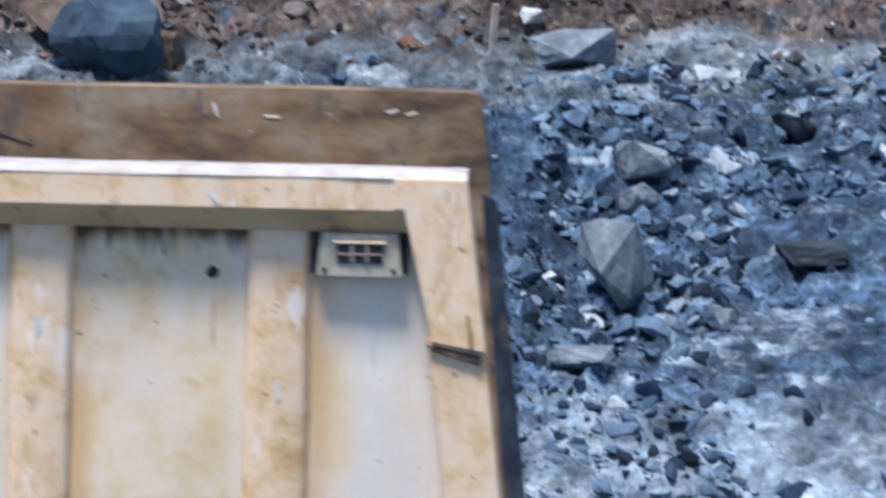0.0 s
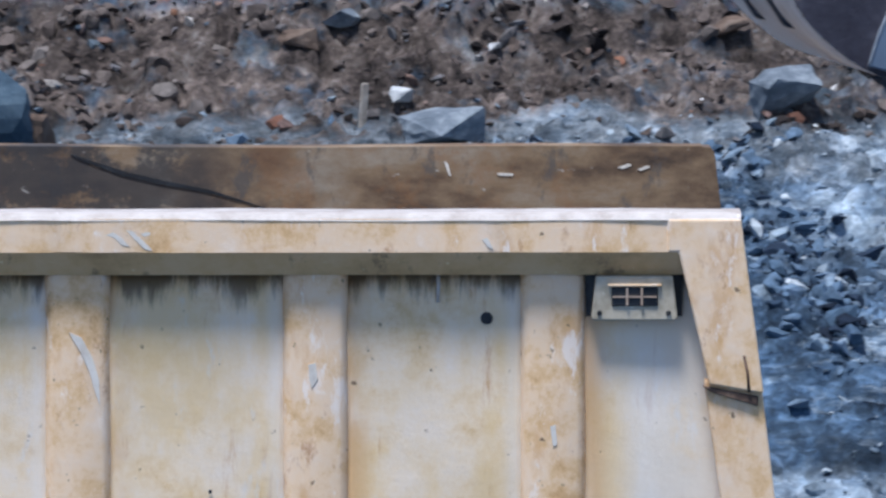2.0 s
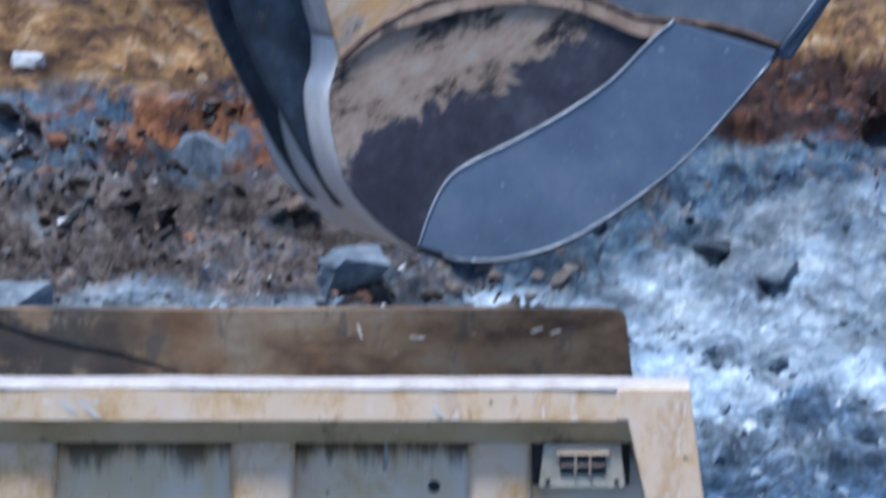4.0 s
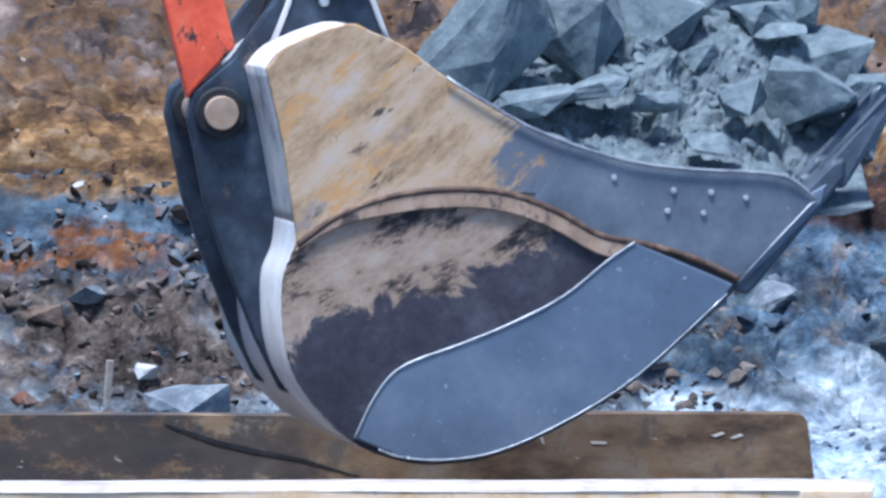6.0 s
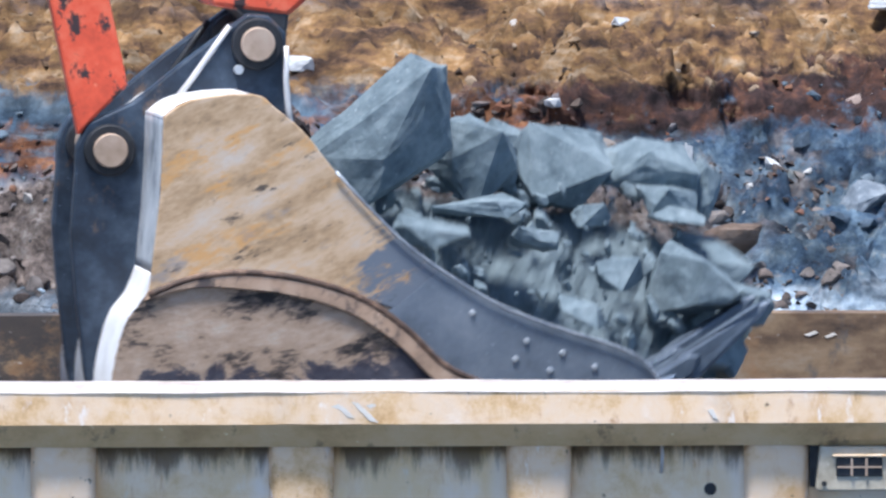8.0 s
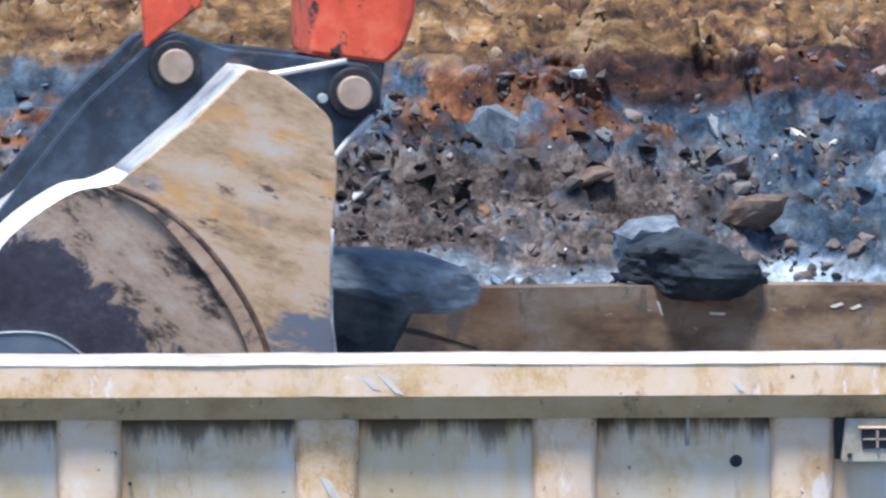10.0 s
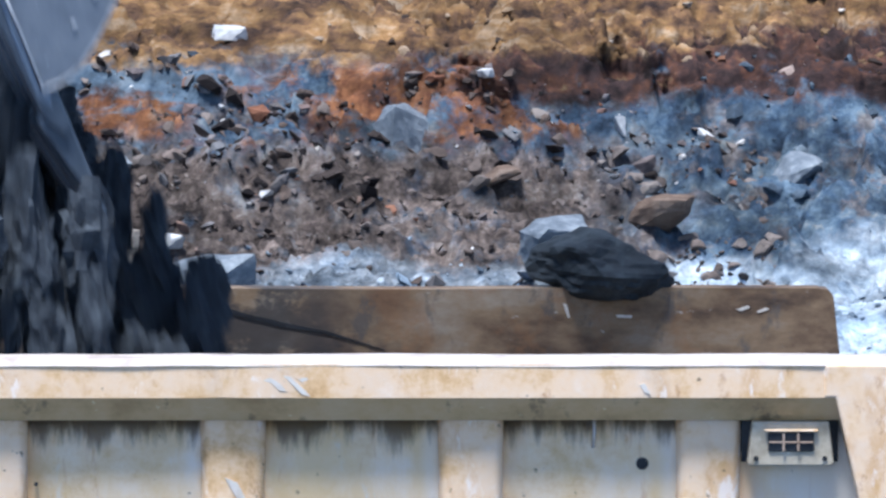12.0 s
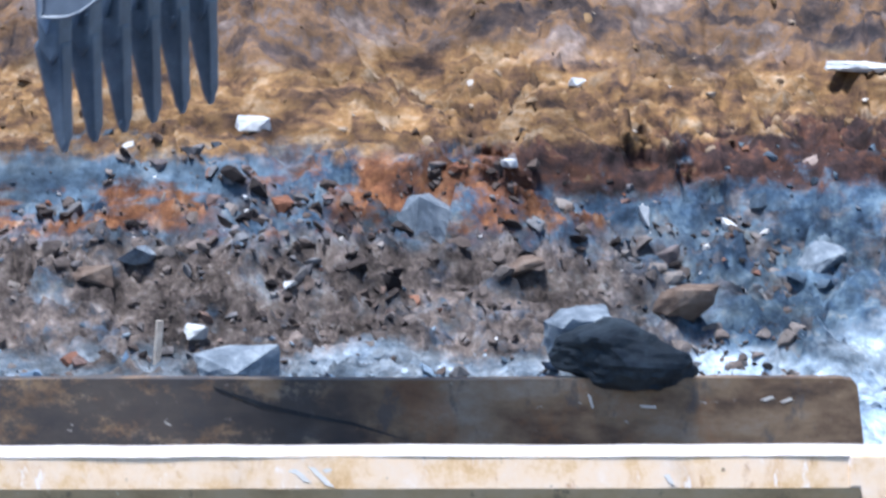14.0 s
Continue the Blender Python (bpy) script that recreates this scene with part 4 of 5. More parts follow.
BACK = [(-138, 165), (-112, 300), (-92, 440), (-100, 490), (-121, 545), (-119, 656), (-88, 740), (-8, 829), (78, 869), (158, 878), (260, 865), (386, 814), (516, 738), (682, 601), (700, 578)]
OPENING = [(-138, 165), (-98, 125), (7, 90), (52, 105), (112, 135), (182, 190), (272, 250), (362, 300), (502, 350), (622, 370), (742, 380), (802, 395), (847, 435)]
ARC = [(-92, 478), (-20, 430), (72, 400), (182, 390), (282, 400), (372, 435), (452, 482), (530, 500), (622, 530), (700, 570)]
WEAR_TOP = [(513, 496), (459, 530), (382, 587), (286, 632), (192, 666), (108, 692), (65, 717), (30, 763), (-2, 825)]


def wrapper(outline, y0, y1, thick):
    """The rolled shell between the cheeks, from (x, z) points."""
    bm = bmesh.new()
    n = len(outline)
    pts = [Vector((x, 0, z)) for x, z in outline]
    rings = []
    for i, p in enumerate(pts):
        d = (pts[min(n - 1, i + 1)] - pts[max(0, i - 1)]).normalized()
        inward = Vector((-d.z, 0, d.x)) * thick
        rings.append([bm.verts.new(p + Vector((0, y, 0)) + o) for y, o in ((y0, Vector()), (y1, Vector()), (y1, inward), (y0, inward))])
    for a, b in zip(rings, rings[1:]):
        for i in range(4):
            bm.faces.new((a[i], a[(i + 1) % 4], b[(i + 1) % 4], b[i]))
    bm.faces.new(rings[0])
    bm.faces.new(rings[-1][::-1])
    bmesh.ops.recalc_face_normals(bm, faces=bm.faces)
    for f in bm.faces:
        f.smooth = True
    return bm


def build_arm():
    arm = tagged(new("excavator_arm"), "red-orange excavator arm end carrying a worn steel digging bucket", "excavator arm")
    near, far = -0.35, 0.95
    bucket = part("bucket", wrapper(side(smooth_line(BACK[2:], 5)), near + 0.02, far - 0.02, 0.03), M_BRIGHT, arm, "scoured steel digging bucket")
    part("back_plate", wrapper(side(smooth_line(BACK[:3], 5)), near + 0.02, far - 0.02, 0.03), M_BACK, bucket, "dull blue-grey back plate")
    top = side(smooth_line([(52, 105), (7, 92), (-98, 128), (-138, 168)], 4))
    part("shell_top", wrapper(top, near + 0.02, far - 0.02, 0.03), M_BRIGHT, bucket)
    for y, s in ((near, 1), (far, -1)):
        def plate(name, pts, y_out, y_in, mat, bevel=0.004):
            a, b = sorted((y + s * y_out, y + s * y_in))
            part(name, prism(side(pts), a, b, bevel), mat, bucket)
        op = smooth_line(OPENING, 3)
        plate("cheek", op + [(772, 505), (697, 580)] + smooth_line(BACK, 4)[::-1][1:-1], 0.006, 0.03, M_CHEEK, 0)
        tan = [p for p in op if p[0] < 420] + [(355, 405)] + [p for p in smooth_line(ARC[:5], 4)[::-1]] + [(-112, 300)]
        plate("upper_plate", tan, 0.0, 0.02, M_TAN)
        cutter = [p for p in op if p[0] > 400] + [(830, 445), (765, 508), (697, 572)] + smooth_line(ARC[4:], 4)[::-1][1:-2] + [(345, 400)]
        plate("side_cutter", cutter, -0.001, 0.02, M_CUTTER, 0)
        wear = smooth_line(WEAR_TOP, 4) + smooth_line([(78, 861), (158, 870), (260, 857), (386, 806), (516, 730), (678, 594)], 3) + [(690, 578), (622, 546)]
        plate("wear_plate", wear, -0.014, 0.02, M_WEAR, 0.006)
        # Curved flange under the upper plate, with a dark weld along its top.
        crown = smooth_line(ARC[:8], 5)
        n = len(crown)
        band = [(px, py + 4) for px, py in crown] + [(px - 6, py + 8 + 24 * min(1.0, 0.15 + 3.0 * k / n)) for k, (px, py) in reversed(list(enumerate(crown)))]
        plate("flange", band, -0.010, 0.02, M_FLANGE, 0.004)
        yy = y + s * -0.004
        part("weld_bead", tube([(x, yy, z) for x, z in side(smooth_line(ARC, 5))], 0.010), M_BEAD, bucket)
        part("wear_edge", tube([(x, y - s * 0.014, z) for x, z in side(smooth_line(WEAR_TOP, 4))], 0.0045), M_EDGE, bucket)
        part("wear_rim", tube([(x, y - s * 0.012, z) for x, z in side(smooth_line([(40, 846), (78, 861), (158, 870), (260, 857), (386, 806), (516, 730), (678, 594)], 4))], 0.004), M_EDGE, bucket)
        part("cutter_edge", tube([(x, y - s * 0.012, z) for x, z in side([p for p in op if p[0] > 180] + [(835, 440), (765, 508), (700, 573)])], 0.0045), M_EDGE, bucket)
        for bx, by in ((480, 380), (587, 407), (655, 413), (718, 425), (575, 443), (640, 449)):
            bolt = cylinder_y(*side([(bx, by)])[0], 0.009, y - 0.009 if s > 0 else y, y if s > 0 else y + 0.009, 10, 0.003)
            part("bolt", bolt, M_BOLT, bucket)
    # Hinge ears on the back of the shell.
    for y in (0.09, 0.57):
        blade = ear([(-52, -20), (-28, -48), (10, -54), (48, -30), (58, 10), (74, 70), (96, 150), (0, 160), (-120, 155), (-92, 300), (-70, 430), (-90, 560), (-95, 680), (-70, 760), (-120, 740), (-165, 640), (-215, 500), (-246, 400), (-262, 300), (-272, 250), (-262, 205), (-232, 182), (-190, 150), (-120, 60)])
        part("ear", prism(blade, y, y + 0.05, 0.008), M_EAR, bucket, "blue-black hinge ear")
        # The far ear's edge is coloured dark for the shadow it lies in.
        if y > 0.3:
            rubbed = M_DARK
        else:
            rubbed = M_BRIGHT
        rim = ear([(-54, -20), (-75, 30), (-100, 90), (-128, 150)])
        part("ear_edge", tube([(x, y - 0.002, z) for x, z in rim], 0.009), rubbed, bucket)
        part("ear_edge", tube([(x, y - 0.002, z) for x, z in ear([(52, -8), (66, 50), (82, 100), (104, 155)])], 0.009), rubbed, bucket)
        for px, py in ((0, 0), (-213, 243)):
            part("boss", cylinder_y(*ear([(px, py)])[0], 0.074, y - 0.025, y + 0.07, 36, 0.006), M_DARK, bucket)
    for px, py in ((0, 0), (-213, 243)):
        part("pin", cylinder_y(*ear([(px, py)])[0], 0.049, 0.045, 0.70, 36, 0.006), M_PIN, bucket, "worn tan hinge pin end")
    part("pin_keeper", cylinder_y(*ear([(-22, 52)])[0], 0.014, 0.06, 0.11, 14, 0.004), M_BOLT, bucket)
    # Cutting lip and teeth.
    lip = prism(side([(700, 585), (682, 601), (690, 560), (800, 440), (868, 405), (858, 440), (775, 520)]), near + 0.01, far - 0.01, 0.006)
    part("lip", lip, M_WEAR, bucket)
    for k in range(6):
        y = near + 0.075 + k * (far - near - 0.15) / 5
        bm = prism(side([(690, 590), (800, 440), (880, 365), (905, 360), (900, 400), (820, 490), (720, 600)]), y - 0.06, y + 0.06, 0.012)
        tooth = part("tooth_adapter", bm, M_TOOTH, bucket)
        bm = prism(side([(862, 378), (990, 250), (1012, 238), (1006, 262), (905, 415), (875, 415)]), y - 0.045, y + 0.045, 0.012)
        for v in bm.verts:
            if v.co.x > (985 - 31) * PX:
                v.co.y = y + (v.co.y - y) * 0.5
        part("tooth", bm, M_TOOTH, tooth, "worn grey digging tooth")
    # Stick above the hinge and the link above the second pin.
    bm = prism([(-0.115, 0.105), (0.10, 0.075), (0.155, 0.12), (0.185, 0.20), (0.20, 0.30), (0.42, 3.0), (-0.10, 3.0), (-0.12, 0.4)], 0.155, 0.55, 0.015)
    part("stick", bm, M_ORANGE, arm, "red-orange painted stick")
    bm = prism([(-0.10, 0.14), (0.09, -0.02), (0.10, 0.05), (0.12, 0.20), (-0.08, 0.16)], 0.16, 0.52, 0.01)
    part("stick_foot", bm, M_DARK, arm)
    link = part("bucket_link", prism([(-0.085, 0.055), (-0.02, 0.10), (0.085, 0.165), (0.082, 1.25), (-0.082, 1.25)], 0.085, 0.145, 0.01), M_ORANGE, arm, "red-orange bucket link")
    part("collar", prism([(-0.088, 0.47), (0.088, 0.50), (0.088, 0.60), (-0.088, 0.60)], 0.08, 0.15, 0.006), M_DARK, link)
    return arm, bucket, link


ARM, BUCKET, LINK = build_arm()


# ---- the load: one mound of fines and single stones, tipped into the truck ----
def bucket_point(x, y, depth):
    """A point of the bucket's own space from drawing units."""
    return Vector((x * PX, depth, -y * PX))


RIDGE_X = [150, 200, 260, 350, 500, 640, 780, 890, 950, 1010]
RIDGE_Y = [215, 190, 165, 135, 105, 85, 70, 78, 120, 205]


def mound_point(x, v):
    """A point on the heap: x along the bucket, v from the near cheek (0) to the far one (1)."""
    edge = float(np.interp(x, [p[0] for p in OPENING], [p[1] for p in OPENING])) + 12
    ridge = float(np.interp(x, RIDGE_X, RIDGE_Y)) + 25
    if v < 0.68:
        k = v / 0.68
        y = edge + (ridge - edge) * (0.25 * k + 0.75 * k * k * (3 - 2 * k))
    else:
        k = (v - 0.68) / 0.32
        y = ridge + (edge - ridge) * k * k
    return bucket_point(x - 25, y, -0.32 + 1.24 * v)


def build_load():
    things = []
    bm = bmesh.new()
    n, m = 90, 70
    grid = []
    for i in range(n + 1):
        row = []
        for j in range(m + 1):
            u, v = i / n, j / m
            p = mound_point(150 + (830 - 60 * abs(v - 0.5)) * u, v)
            keep = min(1.0, 6 * v, 6 * (1 - v), 8 * u, 8 * (1 - u))
            out = Vector((0.1, -0.75, 0.65))
            p += out * keep * (0.06 * noise.fractal(p * 5, 0.7, 2.0, 5) + 0.035 * noise.noise(p * 11) + 0.012 * noise.noise(p * 27))
            row.append(bm.verts.new(p))
        grid.append(row)
    for i in range(n):
        for j in range(m):
            bm.faces.new((grid[i][j], grid[i + 1][j], grid[i + 1][j + 1], grid[i][j + 1]))
    r = bmesh.ops.extrude_face_region(bm, geom=list(bm.faces))
    for v in r["geom"]:
        if isinstance(v, bmesh.types.BMVert):
            v.co.z -= 0.02 + 0.13 * max(0.0, 1 - v.co.x / 1.1)
            v.co.x *= 0.94
    bmesh.ops.recalc_face_normals(bm, faces=bm.faces)
    mound = to_object("fines_mound", bm, M_FINES)
    tagged(mound, "mound of damp blue-grey stone fines heaped in the bucket", "rubble")
    things.append((mound, Matrix(), 0.0))
    rng = random.Random(8)
    # seed, size, place in drawing units, depth across the bucket, lean
    spec = [(201, (0.31, 0.24, 0.50), 284, 122, 0.05, 40), (202, (0.27, 0.24, 0.25), 462, 128, 0.30, 15), (203, (0.30, 0.26, 0.24), 618, 112, 0.45, 0),
            (204, (0.29, 0.24, 0.12), 765, 66, 0.50, -8), (205, (0.13, 0.2, 0.21), 890, 90, 0.50, 20), (206, (0.18, 0.18, 0.10), 822, 112, 0.35, 0),
            (207, (0.17, 0.16, 0.05), 838, 136, 0.28, -5), (208, (0.29, 0.24, 0.22), 855, 268, 0.0, 20), (209, (0.15, 0.16, 0.12), 980, 252, 0.15, 25),
            (210, (0.22, 0.3, 0.22), 940, 190, 0.40, 40), (211, (0.22, 0.3, 0.20), 985, 262, 0.50, 40), (212, (0.27, 0.2, 0.08), 440, 222, 0.0, -6),
            (213, (0.23, 0.16, 0.08), 338, 240, -0.15, -8), (214, (0.14, 0.12, 0.10), 729, 252, -0.05, -20), (215, (0.17, 0.14, 0.10), 910, 350, 0.0, 15),
            (216, (0.2, 0.2, 0.14), 545, 92, 0.62, 8), (217, (0.22, 0.2, 0.14), 690, 72, 0.66, 0), (218, (0.12, 0.1, 0.07), 690, 180, 0.25, -12),
            (219, (0.14, 0.12, 0.06), 560, 250, -0.05, 4), (220, (0.16, 0.14, 0.07), 640, 325, -0.25, 3), (222, (0.24, 0.2, 0.16), 930, 318, 0.18, 30), (223, (0.20, 0.2, 0.16), 965, 300, 0.36, 30), (221, (0.12, 0.14, 0.1), 505, 130, 0.42, 30)]
    placed = [(seed, size, bucket_point(x, y, depth), lean) for seed, size, x, y, depth, lean in spec]
    for k in range(150):
        big = 0.012 + 0.06 * rng.random() ** 3.5
        p = mound_point(rng.uniform(290, 900), rng.uniform(0.06, 0.62)) + Vector((0, 0, 0.004))
        placed.append((300 + k, (big * 1.3, big, big * rng.uniform(0.5, 0.9)), p, rng.uniform(0, 90)))
    for seed, size, p, lean in placed:
        ob = to_object("load_stone", shard_bm(seed, size, 17, 0.045) if seed < 300 else rock_bm(seed, size, 10, 2, 0.05, (0.45, 0.8)), M_LOAD)
        tagged(ob, "angular blue-grey stone from the bucket's load", "rock", "stones of the load")
        things.append((ob, Matrix.Translation(p) @ pose(0, 0, 0, rng.uniform(-12, 12), lean, rng.uniform(-15, 15)), rng.random()))
    return things


LOAD = build_load()

# The stone that comes to rest on the far side, the slab and stones that slide out last, and the pouring fines.
BLACK_ROCK = rock("rock", 411, (0.46, 0.34, 0.215), (0, 0, 0), M_BLACK, "wet black angular rock lying on the truck's far side", "", (0, 0, 0), 14, 4, 0.10, depth=(0.6, 0.88))
SLAB = rock("rock", 414, (0.52, 0.34, 0.15), (0, 0, 0), M_SLAB, "flat grey slab sliding off the load", "", (0, 0, 0), 12, 4, 0.06, depth=(0.5, 0.8))
SECOND = rock("rock", 415, (0.26, 0.24, 0.26), (0, 0, 0), M_BLACK, "dark stone sliding under the slab", "", (0, 0, 0), 9, 3, 0.05)


def build_stream():
    """Clots of pouring fines: each a long ragged lump with grains round it."""
    clots = []
    rng = random.Random(21)
    for k in range(300):
        w, h = rng.uniform(0.08, 0.15), rng.uniform(0.22, 0.42)
        if k % 4 == 0:
            w, h = rng.uniform(0.012, 0.035), rng.uniform(0.03, 0.10)
        bm = rock_bm(500 + k, (w, w * 1.3, h), 3, 3, 0.50, depth=(0.6, 0.95))
        ob = to_object("falling_clot", bm, M_STREAM)
        tagged(ob, "clot of dark wet fines pouring from the bucket", "rubble", "pouring fines")
        clots.append((ob, rng.random(), rng.random(), rng.random()))
    return clots


STREAM = build_stream()


# ---- everything that moves ----
def motions():
    truck_rows = [
        (0.0, pose(-0.402, 0, 2.803, 0.36, 1.11, 0)),
        (0.5, pose(-0.083, 0, 2.787, 0.50, 1.13, 0)),
        (1.0, pose(0.199, 0, 2.833, 0.18, 0.60, 0)),
        (1.5, pose(0.434, 0, 2.866, -0.32, 0.60, 0)),
        (2.0, pose(0.695, 0, 2.903, -0.24, 0.41, 0)),
        (2.5, pose(0.946, 0, 2.888, -0.20, 0.00, 0)),
        (3.0, pose(1.234, 0, 2.838, 1.90, -0.15, 0)),
        (3.5, pose(1.516, 0, 2.919, -0.20, -0.03, 0)),
        (4.0, pose(1.738, 0, 2.937, 0.14, -0.35, 0)),
        (4.2, pose(1.750, 0, 2.930, 0.12, -0.10, 0)),
        (6.5, pose(1.750, 0, 2.924, -0.04, 0.00, 0)),
        (7.5, pose(1.750, 0, 2.924, -0.00, 0.00, 0)),
        (9.8, pose(1.750, 0, 2.922, 0.03, 0.00, 0)),
        (11.0, pose(1.750, 0, 2.915, 0.01, 0.00, 0)),
        (14.0, pose(1.750, 0, 2.912, 0.00, 0.00, 0)),
    ]
    walk(TRUCK, truck_rows)
    arm_rows = [
        (0.0, pose(0.889, 1.05, 4.618, 0, 0, 8)),
        (1.5, pose(0.884, 1.05, 4.537, 0, 0, 8)),
        (2.5, pose(0.870, 1.05, 4.535, 0, 0, 8)),
        (3.0, pose(0.855, 1.05, 4.535, 0, 0, 8)),
        (3.5, pose(0.830, 1.05, 4.537, 0, 0, 8)),
        (4.2, pose(0.823, 1.05, 4.535, 0, 0, 8)),
        (6.3, pose(0.213, 1.05, 4.188, 0, 0, 8)),
        (6.5, pose(0.159, 1.05, 4.115, 0, 0, 8)),
        (7.0, pose(0.076, 1.05, 4.006, 0, 0, 8)),
        (7.5, pose(-0.035, 1.05, 3.905, 0, 0, 8)),
        (7.7, pose(-0.115, 1.05, 3.864, 0, 0, 8)),
        (8.7, pose(-0.206, 1.05, 3.689, 0, 0, 8)),
        (9.8, pose(-0.066, 1.05, 3.610, 0, 0, 8)),
        (10.0, pose(0.027, 1.05, 3.581, 0, 0, 8)),
        (10.5, pose(0.102, 1.05, 3.569, 0, 0, 8)),
        (11.0, pose(0.117, 1.05, 3.654, 0, 0, 8)),
        (11.5, pose(0.200, 1.05, 3.939, 0, 0, 8)),
        (12.0, pose(0.460, 1.05, 4.546, 0, 0, 8)),
        (12.5, pose(0.007, 1.05, 5.230, 0, 0, 0)),
        (13.0, pose(-0.272, 1.05, 4.667, 0, 0, -16)),
        (13.5, pose(0.312, 1.05, 4.460, 5, 0, -21)),
        (14.0, pose(0.740, 1.05, 4.480, 5, 0, -21)),
    ]
    walk(ARM, arm_rows)
    bucket_rows = [
        (0.0, pose(0, 0, 0, 0, -8.8, 0)),
        (1.5, pose(0, 0, 0, 0, -8.8, 0)),
        (2.5, pose(0, 0, 0, 0, -8.8, 0)),
        (3.0, pose(0, 0, 0, 0, -8.8, 0)),
        (3.5, pose(0, 0, 0, 0, -8.8, 0)),
        (4.2, pose(0, 0, 0, 0, -8.8, 0)),
        (6.3, pose(0, 0, 0, 0, -0.5, 0)),
        (6.5, pose(0, 0, 0, 0, 0, 0)),
        (7.0, pose(0, 0, 0, 0, 0.2, 0)),
        (7.5, pose(0, 0, 0, 0, 3.5, 0)),
        (7.7, pose(0, 0, 0, 0, 6.8, 0)),
        (8.7, pose(0, 0, 0, 0, 33, 0)),
        (9.8, pose(0, 0, 0, 0, 55.6, 0)),
        (10.0, pose(0, 0, 0, 0, 57.8, 0)),
        (10.5, pose(0, 0, 0, 0, 69.9, 0)),
        (11.0, pose(0, 0, 0, 0, 83.5, 0)),
        (11.5, pose(0, 0, 0, 0, 100, 0)),
        (12.0, pose(0, 0, 0, 0, 112, 0)),
        (12.5, pose(0, 0, 0, 0, 126, 0)),
        (13.0, pose(0, 0, 0, 0, 134, 0)),
        (13.5, pose(0, 0, 0, 0, 136, 0)),
        (14.0, pose(0, 0, 0, 0, 136, 0)),
    ]
    walk(BUCKET, bucket_rows)
    link_rows = [
        (0.0, pose(-0.290, 0, -0.420, 0, -14, 0)),
        (1.5, pose(-0.290, 0, -0.420, 0, -14, 0)),
        (2.5, pose(-0.290, 0, -0.420, 0, -14, 0)),
        (3.0, pose(-0.290, 0, -0.420, 0, -14, 0)),
        (3.5, pose(-0.290, 0, -0.420, 0, -14, 0)),
        (4.2, pose(-0.290, 0, -0.420, 0, -14, 0)),
        (6.3, pose(-0.333, 0, -0.387, 0, -14, 0)),
        (6.5, pose(-0.336, 0, -0.384, 0, -14, 0)),
        (7.0, pose(-0.337, 0, -0.383, 0, -14, 0)),
        (7.5, pose(-0.359, 0, -0.363, 0, -14, 0)),
        (7.7, pose(-0.379, 0, -0.342, 0, -14, 0)),
        (8.7, pose(-0.491, 0, -0.139, 0, -4, 0)),
        (9.8, pose(-0.507, 0, 0.060, 0, -4, 0)),
        (10.0, pose(-0.504, 0, 0.080, 0, -4, 0)),
        (10.5, pose(-0.476, 0, 0.184, 0, -2, 0)),
        (11.0, pose(-0.420, 0, 0.290, 0, -2, 0)),
        (11.5, pose(-0.320, 0, 0.398, 0, -2, 0)),
        (12.0, pose(-0.230, 0, 0.455, 0, -2, 0)),
        (12.5, pose(-0.113, 0, 0.498, 0, -2, 0)),
        (13.0, pose(-0.043, 0, 0.508, 0, -2, 0)),
        (13.5, pose(-0.025, 0, 0.510, 0, -2, 0)),
        (14.0, pose(-0.025, 0, 0.510, 0, -2, 0)),
    ]
    walk(LINK, link_rows)
    def carried_at(t):
        """The bucket's pose in the world, between its rows."""
        for (t0, a0), (t1, a1), (u0, b0), (u1, b1) in zip(arm_rows, arm_rows[1:], bucket_rows, bucket_rows[1:]):
            if t0 <= t <= t1:
                return a0.lerp(a1, (t - t0) / (t1 - t0)) @ b0.lerp(b1, (t - t0) / (t1 - t0))

    def riding(rest, until):
        ts = sorted({t for t, _ in arm_rows if t < until - 0.05} | {until})
        return [(t, carried_at(t) @ rest) for t in ts]

    # The load rides in the bucket, slides out while it is tipped, and comes to rest in the truck.
    rng = random.Random(77)
    for ob, rest, late in LOAD:
        start, end = 7.9 + 0.6 * late, 8.55 + 0.65 * late
        rows = riding(rest, start)
        last = rows[-1][1]
        p = last.translation
        mound = ob.name.startswith("fines_mound")
        landing = Vector((rng.uniform(-1.6, 0.2), rng.uniform(0.7, 2.0), rng.uniform(1.75, 1.95)))
        if mound:
            landing = Vector((-0.6, 0.9, 1.95))
        mid = pose(0, 0, 0, 0, 20 + 20 * late, 0) @ last.to_3x3().to_4x4()
        mid.translation = p.lerp(landing, 0.4) + Vector((0.12, 0, 0.0))
        rows.append(((start + end) / 2, mid))
        down = pose(0, 0, 0, 0, 35, 0) @ last.to_3x3().to_4x4()
        down.translation = landing
        rows += [(end, down), (14.0, down)]
        walk(ob, rows)
    # The black stone leaves the bucket early and lodges on the far side.
    lodged = pose(1.045, 2.74, 2.985, 180, 4, 0)
    rows = riding(Matrix.Translation(bucket_point(500, 480, 0.45)) @ pose(0, 0, 0, 180, 0, 0), 8.5)
    walk(BLACK_ROCK, rows + [(8.8, pose(0.66, 2.4, 3.13, 180, 18, 0)), (9.1, lodged), (14.0, lodged)])
    # The slab and the dark stone slide out of the mouth.
    rows = riding(Matrix.Translation(bucket_point(420, 520, 0.5)) @ pose(0, 0, 0, 0, -60, 0), 9.3)
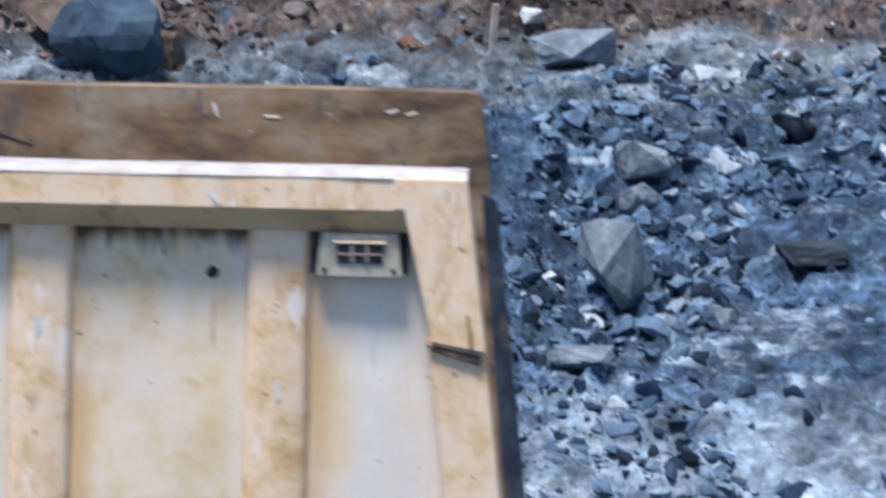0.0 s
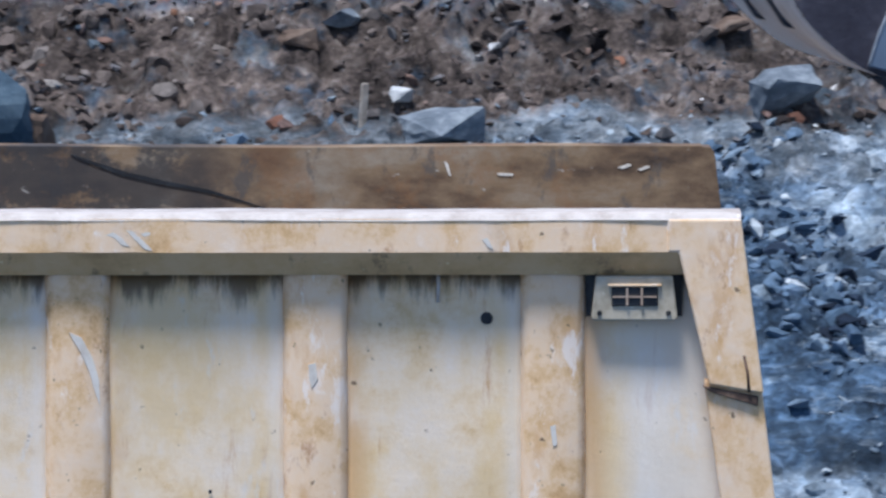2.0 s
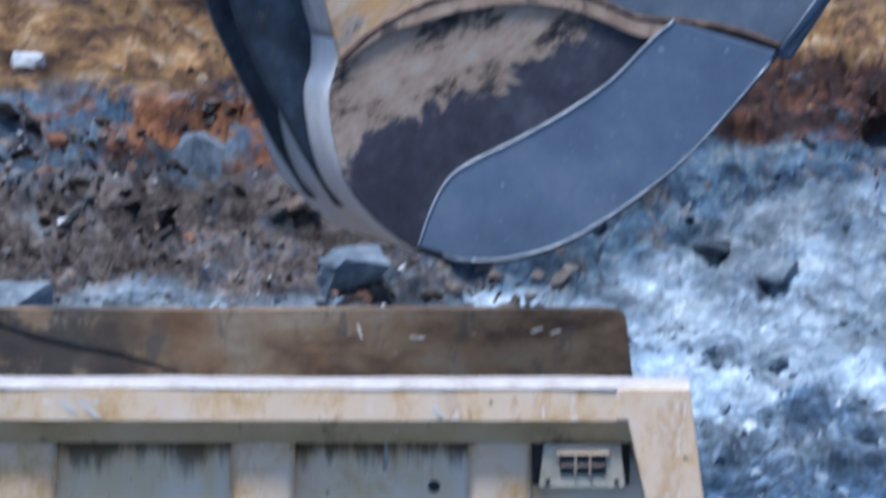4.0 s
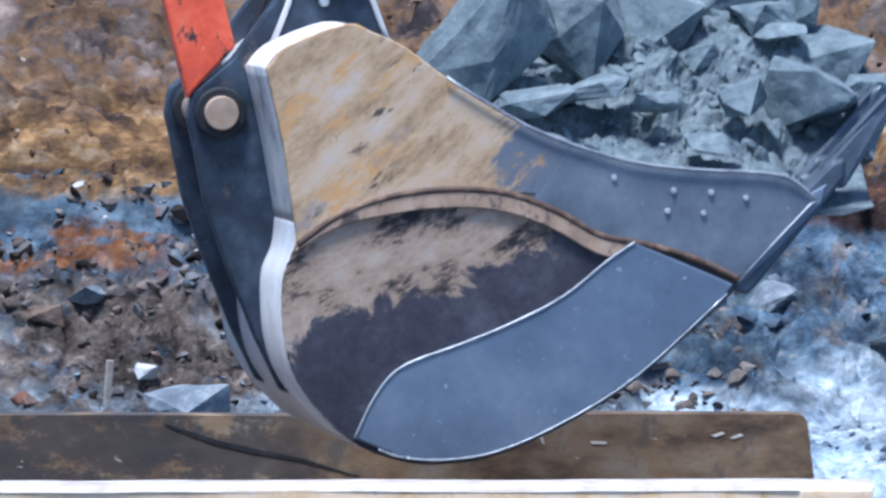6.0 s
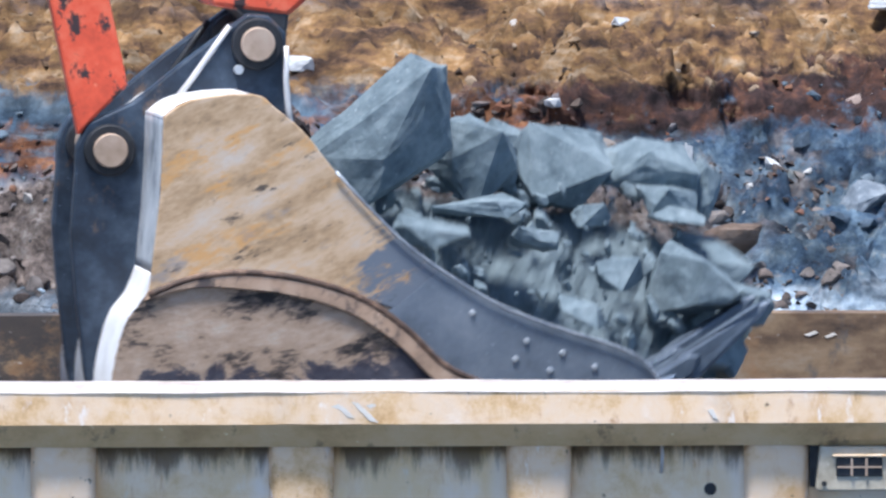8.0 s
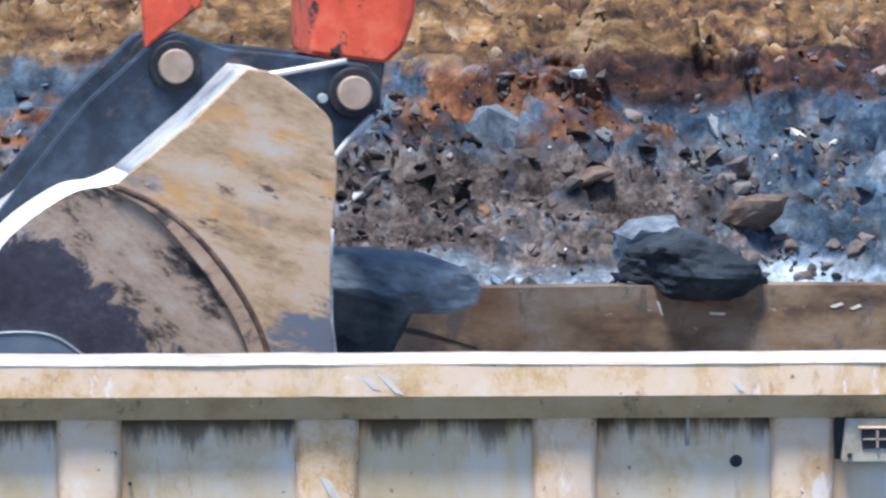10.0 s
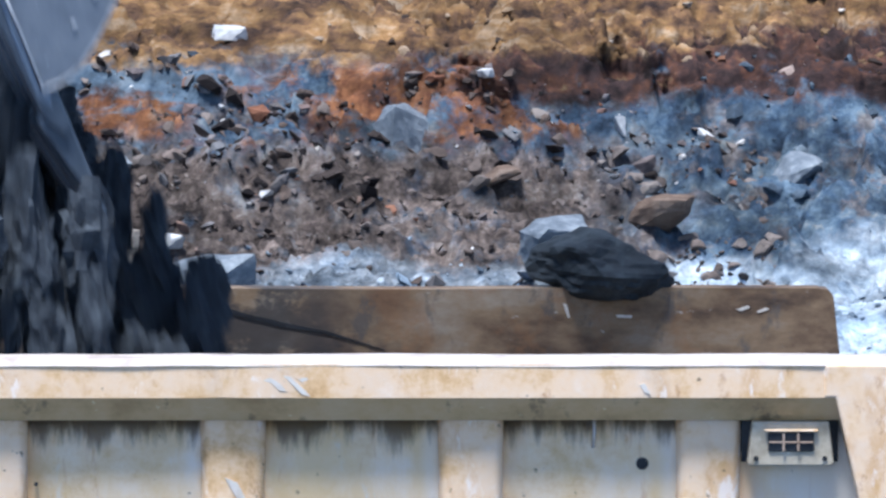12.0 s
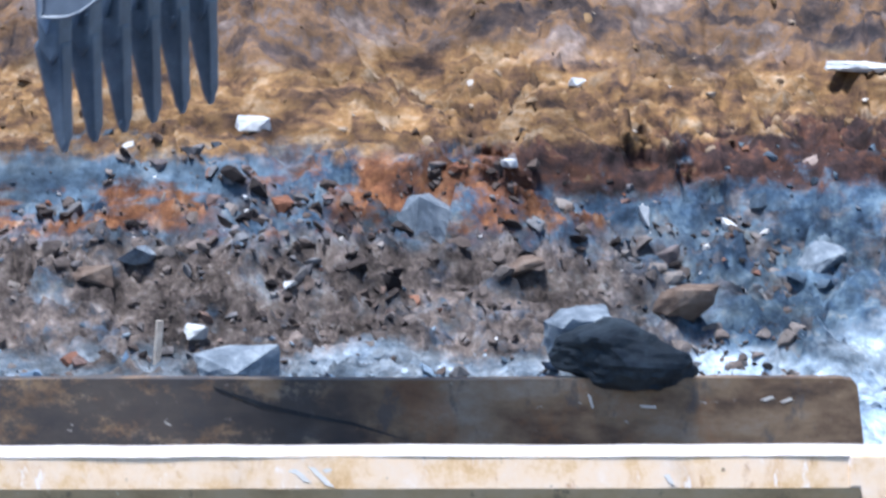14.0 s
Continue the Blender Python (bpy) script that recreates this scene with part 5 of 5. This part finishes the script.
    walk(SLAB, rows + [(9.8, pose(0.03, 1.7, 3.06, 13, 10, 0)), (10.0, pose(0.13, 1.7, 3.02, 13, 12, 0)), (10.2, pose(0.22, 1.7, 2.94, 13, 16, 0)), (10.5, pose(0.07, 1.7, 2.89, 13, 32, 0)), (10.9, pose(-0.1, 1.7, 2.4, 0, 25, 0)), (11.3, pose(-0.1, 1.7, 1.8, 0, 25, 0)), (14.0, pose(-0.1, 1.7, 1.8, 0, 25, 0))])
    rows = riding(Matrix.Translation(bucket_point(330, 600, 0.4)), 9.3)
    walk(SECOND, rows + [(9.8, pose(-0.02, 1.5, 2.91, 0, 20, 0)), (10.0, pose(0.02, 1.5, 2.88, 0, 24, 0)), (10.4, pose(0.04, 1.5, 2.3, 0, 40, 0)), (10.7, pose(0.04, 1.5, 1.8, 0, 50, 0)), (14.0, pose(0.04, 1.5, 1.8, 0, 50, 0))])
    # Fines pour from the lip as the bucket is drawn up and away.
    for k, (ob, a, b, c) in enumerate(STREAM):
        leave = 11.18 + 0.88 * k / len(STREAM)
        rest = Matrix.Translation(bucket_point(190 + 140 * a, 530 + 120 * b, -0.1 + 0.8 * c)) @ pose(0, 0, 0, 0, -100, 360 * b)
        rows = riding(rest, leave - 0.12)
        drift = (leave - 11.15) / 1.05
        x0 = -0.36 - 0.48 * drift + 0.34 * (a - 0.62)
        y0 = 0.80 + 0.95 * c
        z0 = 3.25 + 0.36 * drift + 0.1 * (b - 0.5)
        if c < 0.35 and drift > 0.4:
            # What spills round the near edge starts lower.
            y0 -= 0.40
            z0 -= 0.26
        wide = (a - 0.38) * (0.10 + 2.3 * min(drift, 0.32) - 0.5 * max(0.0, drift - 0.32))
        turn = pose(0, 0, 0, 0, -12 + 10 * a, 360 * b)
        for dt, dz, dx in ((0.0, 0.0, 0.0), (0.15, 0.11, 0.3), (0.3, 0.44, 0.7), (0.42, 0.86, 1.0), (0.52, 1.35, 1.1)):
            rows.append((leave + dt, Matrix.Translation((x0 + wide * dx, y0, z0 - dz)) @ turn))
        walk(ob, rows + [(14.0, rows[-1][1])])


motions()
